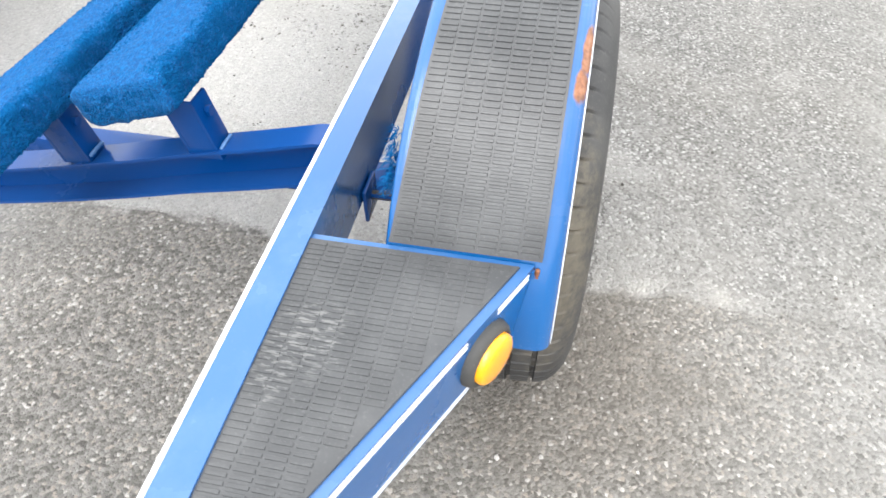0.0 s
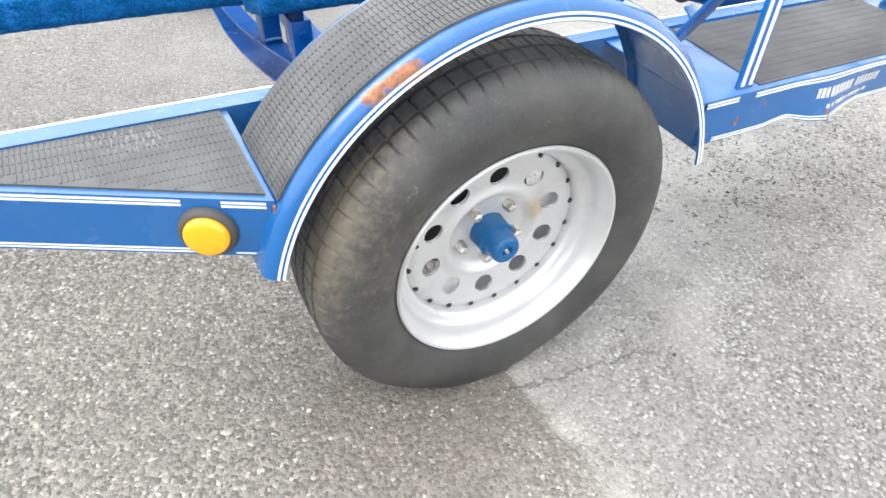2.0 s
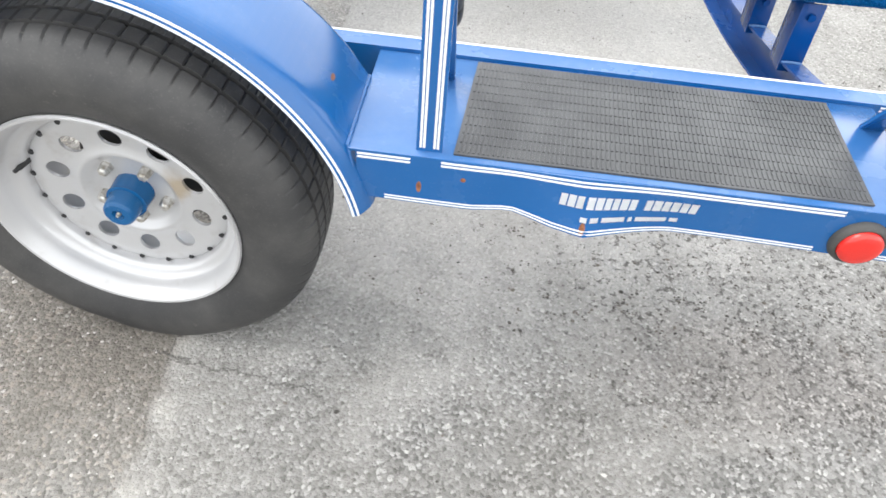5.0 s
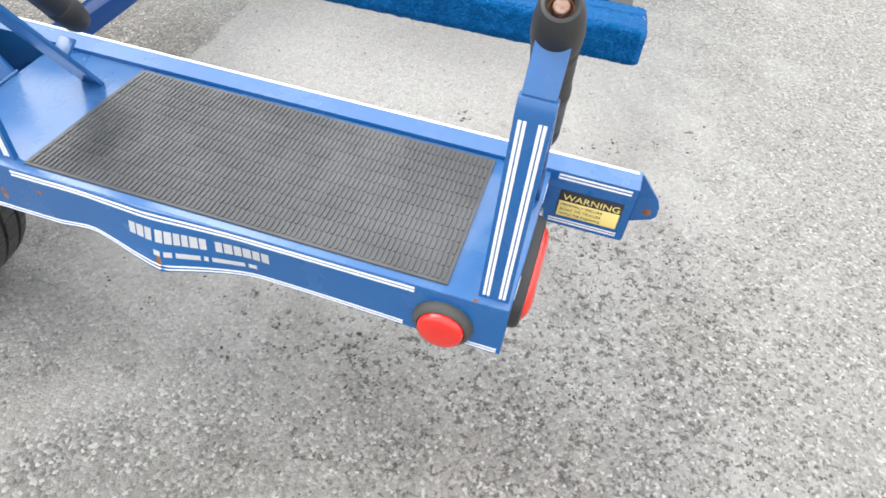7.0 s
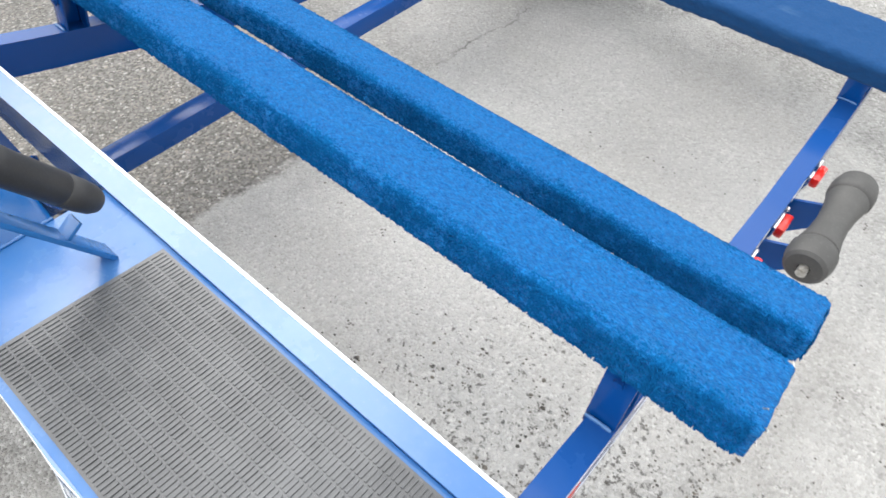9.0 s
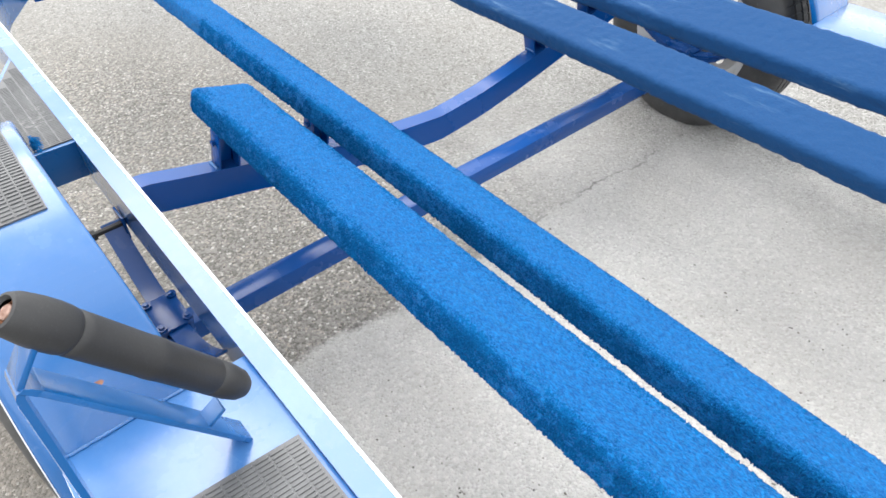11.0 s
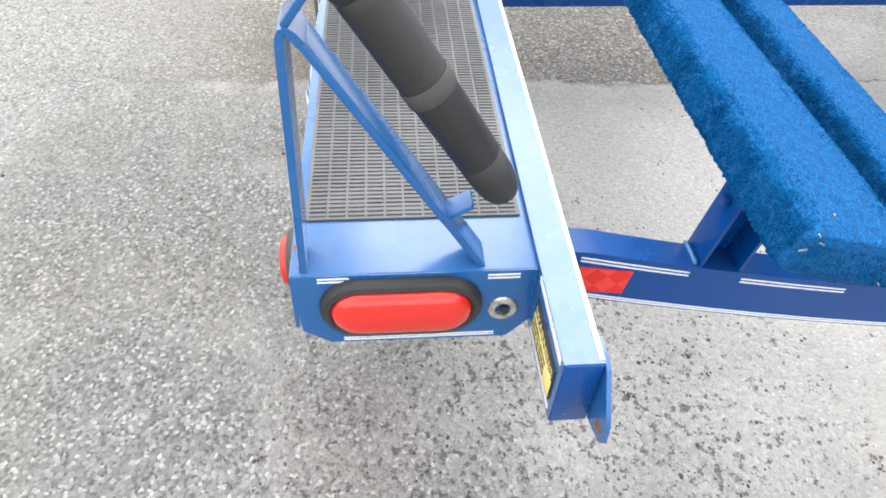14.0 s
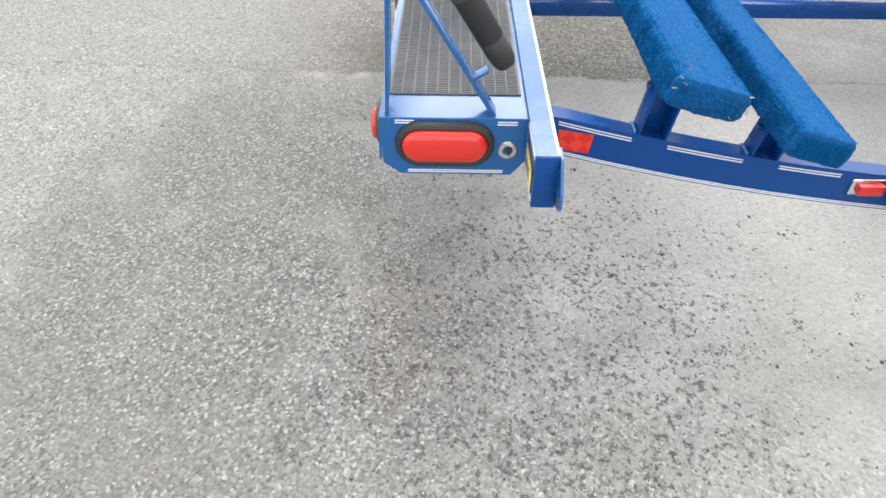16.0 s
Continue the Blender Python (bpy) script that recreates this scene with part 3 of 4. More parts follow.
# -- side rails --
def side_rail():
    """A closed channel, straight along the side, bent in towards the drawbar at the front."""
    turn, big = radians(30), 0.55
    path = [(Vector((1.332, 0.290)), 0.0)]
    path += [(Vector((-1.12 - math.sin(turn * k / 10) * big, 0.290 + (1 - math.cos(turn * k / 10)) * big)), turn * k / 10) for k in range(11)]
    last = path[-1][0]
    path.append((last + Vector((-1.0, math.tan(turn))) * (C - 0.02 - last.y) / math.tan(turn), turn))
    c_ring = [(-0.0205, 0.390), (0.0205, 0.390), (0.0205, 0.395), (-0.0155, 0.395), (-0.0155, 0.490), (0.0205, 0.490), (0.0205, 0.4955), (-0.0205, 0.4955)]
    lid = [(0.0160, 0.3945), (0.0203, 0.3945), (0.0203, 0.4905), (0.0160, 0.4905)]
    bm = bmesh.new()
    for ring in (c_ring, lid):
        rows = [[bm.verts.new((p.x + math.sin(a) * d, p.y + math.cos(a) * d, z)) for d, z in ring] for p, a in path]
        n = len(ring)
        for a, b in zip(rows, rows[1:]):
            for k in range(n):
                bm.faces.new((a[k], b[k], b[(k + 1) % n], a[(k + 1) % n]))
        bm.faces.new(rows[0])
        bm.faces.new(rows[-1][::-1])
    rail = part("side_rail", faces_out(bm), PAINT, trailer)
    part("pinstripe", stripe([(-1.12, 0.3078, 0.4955), (1.328, 0.3078, 0.4955)], (0, 0, 1), (0, 1, 0), 0.005), WHITE, rail, "thin white vinyl line")
    return rail


def rail_tail(rail):
    # The rail's end is capped; a tie-down plate runs on past it along the inner side, to a clipped tip with a hole.
    part("end_cap", box((1.322, 0.2705, 0.3915), (1.3340, 0.3096, 0.4940), 0.001), PAINT_SHADED, rail)
    pts = [(1.300, 0.4925), (1.333, 0.4925), (1.337, 0.490), (1.370, 0.450), (1.375, 0.437), (1.376, 0.420), (1.370, 0.411), (1.338, 0.397), (1.300, 0.396)]
    bm = prism(bmesh.new(), pts, along_y, 0.3108, 0.3156)
    plate = part("tie_down_plate", faces_out(bm), PAINT, rail, "tie-down plate with a rusty hole")
    part("tie_down_hole", turned([(-0.0032, 0.0), (-0.0032, 0.0065), (0.0032, 0.0065), (0.0032, 0.0)], (1.360, 0.3132, 0.424), (0, 1, 0), 20), RUST, plate, "rusty edge of a bolt hole")
    for z in (0.4895, 0.4835):
        part("pinstripe", stripe([(1.216, 0.2694, z), (1.324, 0.2694, z)], (0, -1, 0), (0, 0, 1), 0.003), WHITE, rail)
    for z in (0.3975, 0.4025):
        part("pinstripe", stripe([(1.216, 0.2694, z), (1.322, 0.2694, z)], (0, -1, 0), (0, 0, 1), 0.0022), WHITE, rail)
    part("warning_label", box((1.2245, 0.2676, 0.411), (1.3195, 0.2696, 0.4625), 0.0004), BLACK_INK, rail, "black and yellow warning label")
    part("label_panel", box((1.226, 0.2669, 0.4125), (1.318, 0.2686, 0.4425), 0.0003), YELLOW, rail, "yellow panel of the label")
    up = Matrix.Rotation(radians(90), 4, "X")
    words("label_text", "WARNING", 0.0160, Matrix.Translation((1.2300, 0.2672, 0.4455)) @ up, YELLOW, rail, "pale yellow heading", 1.12)
    for k, line in enumerate(("PROPERLY SECURE", "BOAT TO TRAILER", "WITH TIE DOWNS")):
        words("label_text", line, 0.0068, Matrix.Translation((1.2290, 0.2666, 0.4343 - 0.0094 * k)) @ up, BLACK_INK, rail, "", 1.12)


# -- rear step deck --
def dented(x):
    return max(0.0, 1 - abs(x - 0.727) / 0.13) ** 1.3


def step_deck(full):
    bm = bmesh.new()
    x0, x1 = 0.366, 1.203
    slab(bm, (x0, 0.0005, H - 0.005), (x1 - 0.0005, 0.2695, H), 0.0012)

    def skin(back):
        def f(u, v):
            x = x0 + 0.012 + (x1 - x0 - 0.012) * u
            low = 1 - v
            y = -0.024 * dented(x) * low ** 1.2 - 0.004 * dented(x + 0.02) + 0.0035 * math.sin(x * 9)* low
            z = (0.400 - 0.008 * dented(x) + 0.010 * max(0, 1 - abs(x - 0.615) / 0.06)) * low + (H - 0.001) * v
            return (x, y + back, z)
        return f

    sheet(bm, skin(0.0), skin(0.005), 90, 6)
    prism(bm, [(0.001, H - 0.001), (0.269, H - 0.001), (0.269, 0.399), (0.244, 0.368), (0.035, 0.369), (0.004, 0.393)], along_x, x1 - 0.005, x1 + 0.0005)
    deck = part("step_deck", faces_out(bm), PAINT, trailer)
    if not full:
        return deck
    a, b, c, d = 0.519, 1.121, 0.012, 0.2605

    def slant(u, v):
        """The pad's front edge is cut a little askew."""
        return u + 0.017 * (v - c) / (d - c) * (b - u) / (b - a)

    part("tread_pad", faces_out(prism(bmesh.new(), [(slant(a, c), c), (b, c), (b, d), (slant(a, d), d)], along_z, H - 0.001, H + 0.0035)), PAD, deck, "black ribbed rubber tread pad")

    def on_pad(u, v, h):
        return (slant(u, v), v, H + 0.0035 + h)

    part("tread_rib", rib_field(on_pad, a + 0.003, b - 0.003, c + 0.003, d - 0.003), PAD, deck, "", 0, "stuff")

    def face(x, z):
        low = (H - 0.001 - z) / (H - 0.401)
        return (x, -0.024 * dented(x) * max(0.0, low) ** 1.2 - 0.004 * dented(x + 0.02) + 0.0035 * math.sin(x * 9) * low - 0.0002, z - 0.008 * dented(x) * low + 0.010 * low * max(0, 1 - abs(x - 0.615) / 0.06))

    for lo, hi, zs in ((0.380, 0.458, (0.4825, 0.4765)), (0.503, 1.083, (0.4825, 0.4765)), (0.420, 1.070, (0.4035, 0.4085)), (1.142, 1.198, (0.4035, 0.4085))):
        for z in zs:
            n = max(2, int((hi - lo) / 0.015))
            part("pinstripe", stripe([face(lo + (hi - lo) * k / n, z) for k in range(n + 1)], (0, -1, 0), (0, 0, 1), 0.0032 if z > 0.45 else 0.0022), WHITE, deck)
    # The dealer's mark: one slanting block for each letter, and a row of small bars below.
    rng = random.Random(3)
    x = 0.681
    for gap in [0, 0, 0, 1, 0, 0, 0, 0, 0, 2, 0, 0, 0, 0, 0]:
        if gap == 1:
            x += 0.003
        if gap == 2:
            x += 0.0105
        w, t = rng.uniform(0.0090, 0.0120), 0.4515
        bm = bmesh.new()
        q = [bm.verts.new(Vector(face(px, pz)) + Vector((0, -0.0006, 0))) for px, pz in ((x, t - 0.0085), (x + w, t - 0.0085), (x + w + 0.001, t + 0.0105), (x + 0.001, t + 0.0105))]
        bm.faces.new(q)
        bmesh.ops.solidify(bm, geom=bm.faces[:], thickness=0.0006)
        part("letter_block", faces_out(bm), WHITE, deck, "white painted mark")
        x += w + 0.0022
    x = 0.716
    for w in (0.010, 0.012, 0.034, 0.006, 0.046, 0.012):
        bm = bmesh.new()
        q = [bm.verts.new(Vector(face(px, pz)) + Vector((0, -0.0006, 0))) for px, pz in ((x, 0.4225), (x + w, 0.4225), (x + w, 0.4305), (x, 0.4305))]
        bm.faces.new(q)
        bmesh.ops.solidify(bm, geom=bm.faces[:], thickness=0.0006)
        part("letter_block", faces_out(bm), WHITE, deck)
        x += w + 0.005
    for y0, y1, zs in ((0.029, 0.063, (0.4835, 0.4785)), (0.214, 0.250, (0.4815, 0.4765)), (0.050, 0.229, (0.3735, 0.3775))):
        for z in zs:
            part("pinstripe", stripe([(x1 + 0.0005, y0, z), (x1 + 0.0005, y1, z)], (1, 0, 0), (0, 0, 1), 0.0022), WHITE, deck)
    return deck


# -- front step --
def front_step():
    tip, root = Vector((-0.384, 0.021)), Vector((-0.886, 0.272))
    way = (root - tip).normalized()
    across = Vector((-way.y, way.x))
    if across.y < 0:
        across = -across
    bm = bmesh.new()
    prism(bm, [(tip.x, tip.y), (-0.382, 0.2725), (root.x, 0.2725)], along_z, H - 0.005, H)
    q = [tip, root, root + across * 0.005, tip + across * 0.005]
    prism(bm, [(p.x, p.y) for p in q], along_z, 0.392, H - 0.0045)
    prism(bm, [(-0.389, 0.021), (-0.385, 0.021), (-0.385, 0.272), (-0.389, 0.272)], along_z, 0.40, H - 0.006)
    step = part("front_step", faces_out(bm), PAINT, trailer)
    a, b, c = Vector((-0.392, tip.y + 0.016)), Vector((-0.392, 0.270)), Vector((-0.855, 0.270))
    part("tread_pad", faces_out(prism(bmesh.new(), [(p.x, p.y) for p in (a, b, c)], along_z, H - 0.001, H + 0.0035)), PAD, step, "worn black rubber tread pad")

    def inside(u, v):
        p = Vector((u, v)) - tip
        return p.dot(across) > 0.022 and v < 0.268

    part("tread_rib", rib_field(lambda u, v, h: (u, v, H + 0.0035 + h * 0.7), -0.885, -0.395, 0.022, 0.269, inside), PAD, step, "", 0, "stuff")
    out = -across.to_3d()
    skin = [tip.to_3d(), root.to_3d()]
    for z, lo, hi in ((0.4835, 0.012, 0.070), (0.4775, 0.012, 0.070), (0.4835, 0.122, 0.6), (0.4775, 0.122, 0.6), (0.3965, 0.02, 0.062), (0.3965, 0.118, 0.6), (0.4015, 0.118, 0.6)):
        part("pinstripe", stripe([(*(tip + way * s), z) for s in (lo, hi)], out, (0, 0, 1), 0.0032 if z > 0.45 else 0.0022), WHITE, step)
    mid = tip + way * 0.093
    round_lamp((mid.x, mid.y, 0.435), out, AMBER, "amber round side marker lamp in a black rubber ring", 0.031)


def round_lamp(place, out, mat, label, r):
    lamp = part("side_lamp", turned([(-0.004, 0.0), (-0.004, r), (0.010, r), (0.0155, r * 0.985), (0.0185, r * 0.93), (0.0205, r * 0.80), (0.0215, r * 0.5), (0.0218, 0.0)], place, out, 48), mat, trailer, label)
    part("lamp_ring", turned([(-0.003, r * 0.98), (0.010, r * 0.99), (0.012, r * 1.04), (0.0115, r * 1.12), (0.008, r * 1.24), (0.003, r * 1.30), (-0.003, r * 1.31)], place, out, 48), GREY_RUBBER, lamp, "dusty black rubber ring")


# -- fender --
FC = (-0.008, 0.2985)      # centre of the fender's arch, x and z


def arch(theta, r, y):
    return Vector((FC[0] - math.cos(theta) * r, y, FC[1] + math.sin(theta) * r))


def fender(full):
    prof = [(0.190, 0.402), (0.190, 0.414), (0.187, 0.418), (0.18, 0.419), (0.12, 0.419), (0.06, 0.419), (0.018, 0.4185)]
    for k in range(1, 8):
        a = k / 7 * radians(90)
        prof.append((0.013 - math.sin(a) * 0.021, 0.4005 + math.cos(a) * 0.018))
    prof += [(-0.0085, 0.395), (-0.0080, 0.3885)]
    n = len(prof) - 1
    lo, hi = radians(11.3), radians(168.7)

    def flare(u, r):
        """The lip stands out a little more towards the rear."""
        return -0.016 * max(0.0, u - 0.45) / 0.55 * max(0.0, min(1.0, (0.419 - r) / 0.02)) if r < 0.4189 and r != 0.402 and r != 0.414 else 0.0

    def pinch(u, y):
        """The inner edge is bent towards the wheel over the crown."""
        return y - 0.026 * math.sin(math.pi * u) ** 2 * max(0.0, y - 0.02) / 0.17

    def outer(u, v):
        y, r = prof[round(v * n)]
        return arch(lo + (hi - lo) * u, r, pinch(u, y) + flare(u, r))

    def inner(u, v):
        y, r = prof[round(v * n)]
        y = pinch(u, y)
        return arch(lo + (hi - lo) * u, r - (0.003 if 1 < round(v * n) < n - 2 else 0.0), y + flare(u, r) + (-0.003 if round(v * n) < 2 else 0.003 if round(v * n) > 9 else 0))

    wing = part("fender", sheet(bmesh.new(), outer, inner, 72, n), PAINT_FENDER, trailer, "", 50)
    if not full:
        return
    for y, r in ((-0.0090, 0.3920), (-0.0080, 0.3995)):
        pts = [arch(lo + (hi - lo) * k / 80, r, y + flare(k / 80, r)) for k in range(81)]
        bm = bmesh.new()
        rows = [[bm.verts.new(p + (p - Vector((FC[0], p.y, FC[1]))).normalized() * s + Vector((0, h, 0))) for s, h in ((-0.0018, 0.0004), (-0.0018, -0.0007), (0.0018, -0.0005), (0.0018, 0.0006))] for p in pts]
        for a, b in zip(rows, rows[1:]):
            for k in range(4):
                bm.faces.new((a[k], b[k], b[(k + 1) % 4], a[(k + 1) % 4]))
        part("pinstripe", faces_out(bm), WHITE, wing, "white vinyl line along the lip")
    t0, t1, y0, y1 = radians(27.5), radians(109), 0.014, 0.183

    def narrow(u, y):
        return y0 + (y - y0) * (1 - 0.20 * min(1.0, 1.6 * u) ** 0.8) - 0.008 * u

    def mat_top(u, v):
        return arch(t0 + (t1 - t0) * u, 0.4225, narrow(u, y0 + (y1 - y0) * v))

    def mat_low(u, v):
        return arch(t0 + (t1 - t0) * u, 0.4185, narrow(u, y0 + (y1 - y0) * v))

    part("tread_pad", sheet(bmesh.new(), mat_top, mat_low, 48, 2), PAD, wing, "black ribbed rubber pad bent over the fender")
    part("tread_rib", rib_field(lambda u, v, h: arch(u / 0.4225, 0.4225 + h, narrow((u / 0.4225 - t0) / (t1 - t0), v)), t0 * 0.4225 + 0.003, t1 * 0.4225 - 0.003, y0 + 0.002, y1 - 0.002), PAD, wing, "", 0, "stuff")


def weld(points, mat, parent, label=""):
    """A bead of small overlapping drops along a seam."""
    bm = bmesh.new()
    rng = random.Random(11)
    for a, b in zip(points, points[1:]):
        a, b = Vector(a), Vector(b)
        n = max(1, round((b - a).length / 0.0035))
        for k in range(n):
            p = a.lerp(b, k / n)
            made = bmesh.ops.create_icosphere(bm, subdivisions=1, radius=rng.uniform(0.0030, 0.0044))["verts"]
            for v in made:
                v.co = p + v.co
    part("weld_bead", bm, mat, parent, label, 60)


# -- wheel --
WX, WZ, WY = -0.021, 0.302, 0.0575


def wheel(full):
    at = (WX, WY, WZ)
    ax = (0, 1, 0)
    half = [(-0.083, 0.2035), (-0.090, 0.212), (-0.097, 0.225), (-0.1035, 0.243), (-0.1055, 0.260), (-0.1035, 0.277), (-0.098, 0.292), (-0.091, 0.303), (-0.084, 0.311), (-0.076, 0.3175), (-0.066, 0.3215), (-0.0555, 0.3235), (-0.0545, 0.3165), (-0.0485, 0.3165), (-0.0475, 0.3243), (-0.021, 0.3255), (-0.020, 0.318), (-0.014, 0.318), (-0.013, 0.3258)]
    half = [(h, r if r < 0.215 else 0.215 + (r - 0.215) * 1.06) for h, r in half]
    prof = half + [(-h, r) for h, r in half[::-1]]
    segs, bm = 720, bmesh.new()
    rings = []
    for h, r in prof:
        ring = []
        for k in range(segs):
            a, rr = k * math.tau / segs, r
            if r > 0.316 and k % 10 == (0 if h < 0 else 5):
                rr -= 0.0035 * min(1.0, (r - 0.312) / 0.012)
            x, z = WX + math.cos(a) * rr, WZ + math.sin(a) * rr
            y = WY + h
            if z < 0.012:
                y += ((-0.010 if h < 0 else 0.010) * min(1.0, (0.012 - z) / 0.03)) if abs(h) > 0.06 else 0
                z = max(z, -0.013)
            ring.append(bm.verts.new((x, y, z)))
        rings.append(ring)
    for a, b in zip(rings, rings[1:]):
        for k in range(segs):
            n = (k + 1) % segs
            bm.faces.new((a[k], a[n], b[n], b[k]))
    hub_w = new("wheel")
    hub_w.parent = trailer
    tagged(hub_w, "")
    part("tyre", faces_out(bm), TYRE, hub_w, "worn black trailer tyre with dusty tread", 30)
    rim = [(-0.083, 0.2030), (-0.0865, 0.2085), (-0.0915, 0.2100), (-0.0955, 0.2075), (-0.0945, 0.2035), (-0.0895, 0.2000), (-0.080, 0.1940), (-0.066, 0.1895), (-0.056, 0.1880), (-0.050, 0.1845), (-0.046, 0.1760), (-0.043, 0.1705), (-0.036, 0.1670), (-0.020, 0.1655), (0.03, 0.166), (0.06, 0.180), (0.085, 0.196), (0.090, 0.208)]
    part("rim", turned(rim, at, ax, 96), SILVER, hub_w, "silver white painted steel rim", 40)
    # The disc: ten sectors, each with a round hole, dished towards the middle.
    disc_prof = [(0.1665, -0.024), (0.158, -0.0285), (0.150, -0.0290), (0.135, -0.027), (0.100, -0.022), (0.092, -0.026), (0.087, -0.0275), (0.082, -0.0260), (0.074, -0.016), (0.066, -0.012), (0.030, -0.011)]

    def dish(r):
        for (ra, ya), (rb, yb) in zip(disc_prof, disc_prof[1:]):
            if rb <= r <= ra:
                return yb + (ya - yb) * (r - rb) / (ra - rb)
        return disc_prof[0][1] if r > 0.1 else disc_prof[-1][1]

    bm = bmesh.new()

    def dot(r, a, back=0.0):
        return bm.verts.new((WX + math.cos(a) * r, WY + dish(r) + back, WZ + math.sin(a) * r))

    r_in, r_out, rh, hr = 0.098, 0.142, 0.120, 0.0182
    for s in range(10):
        mid = s * math.tau / 10 + math.tau / 4
        edge = []
        for i in range(8):
            edge.append((r_out, mid - math.pi / 10 + math.pi / 5 * i / 8))
        for i in range(6):
            edge.append((r_out + (r_in - r_out) * i / 6, mid + math.pi / 10))
        for i in range(8):
            edge.append((r_in, mid + math.pi / 10 - math.pi / 5 * i / 8))
        for i in range(6):
            edge.append((r_in + (r_out - r_in) * i / 6, mid - math.pi / 10))
        outer_v, hole_v, deep_v = [], [], []
        for r, a in edge:
            outer_v.append(dot(r, a))
            px, pz = math.cos(a) * r - math.cos(mid) * rh, math.sin(a) * r - math.sin(mid) * rh
            l = math.hypot(px, pz)
            hx, hz = math.cos(mid) * rh + px / l * hr, math.sin(mid) * rh + pz / l * hr
            hole_v.append(dot(math.hypot(hx, hz), math.atan2(hz, hx)))
            deep_v.append(dot(math.hypot(hx, hz), math.atan2(hz, hx), 0.006))
        n = len(edge)
        for i in range(n):
            j = (i + 1) % n
            bm.faces.new((outer_v[i], outer_v[j], hole_v[j], hole_v[i]))
            bm.faces.new((hole_v[i], hole_v[j], deep_v[j], deep_v[i]))
    bmesh.ops.remove_doubles(bm, verts=bm.verts[:], dist=0.0003)
    for ra, rb in ((0.1665, 0.142), (0.098, 0.030)):
        steps = [r for r, _ in disc_prof if rb < r < ra]
        radii = [ra, *steps, rb]
        rings = [[dot(r, k * math.tau / 80) for k in range(80)] for r in radii]
        for p, q in zip(rings, rings[1:]):
            for k in range(80):
                bm.faces.new((p[k], p[(k + 1) % 80], q[(k + 1) % 80], q[k]))
    bmesh.ops.remove_doubles(bm, verts=bm.verts[:], dist=0.0004)
    part("wheel_disc", faces_out(bm), SILVER, hub_w, "silver wheel disc with ten round holes", 40)
    part("hub", turned([(0.03, 0.0), (0.03, 0.0345), (-0.008, 0.0345), (-0.036, 0.0328), (-0.040, 0.0318), (-0.041, 0.0335), (-0.0445, 0.0335), (-0.0455, 0.0285), (-0.070, 0.0265), (-0.075, 0.0250), (-0.0778, 0.0215), (-0.0775, 0.010), (-0.071, 0.008), (-0.071, 0.0)], at, ax, 48), HUB_PAINT, hub_w, "blue painted hub with a grease cap", 40)
    part("grease_fitting", turned([(-0.069, 0.004), (-0.075, 0.004), (-0.077, 0.0025), (-0.080, 0.0025), (-0.081, 0.0)], at, ax, 16), ZINC, hub_w)
    part("brake_plate", turned([(0.045, 0.0), (0.045, 0.118), (0.052, 0.118), (0.052, 0.0)], at, ax, 40), GREY_RUBBER, hub_w, "dark dusty backing plate")
    if not full:
        return
    for k in range(5):
        a = k * math.tau / 5 + math.radians(54)
        x, z = WX + math.cos(a) * 0.057, WZ + math.sin(a) * 0.057
        part("lug_nut", turned([(-0.008, 0.0115), (-0.016, 0.011), (-0.025, 0.0102), (-0.030, 0.0085), (-0.032, 0.005), (-0.0325, 0.0)], (x, WY, z), ax, 6), ZINC, hub_w, "zinc lug nut", 20)
    for k in range(20):
        a = k * math.tau / 20 + 0.16
        x, z = WX + math.cos(a) * 0.1605, WZ + math.sin(a) * 0.1605
        part("vent_notch", turned([(-0.024, 0.0044), (-0.0302, 0.0044), (-0.0306, 0.0)], (x, WY, z), ax, 10), BLACK_INK, hub_w)
    va = math.radians(162)
    x, z = WX + math.cos(va) * 0.163, WZ + math.sin(va) * 0.163
    part("valve_stem", turned([(-0.020, 0.0), (-0.020, 0.0055), (-0.050, 0.0045), (-0.052, 0.0035), (-0.060, 0.0035), (-0.061, 0.0)], (x, WY, z), (0.12, 1, -0.05), 14), BLACK, hub_w, "black rubber valve stem")


# -- running gear --
def running_gear():
    part("axle", box((-0.022, 0.180, 0.202), (0.030, 2 * C - 0.180, 0.252), 0.004), PAINT_SHADED, trailer, "straight square axle tube, blue paint")


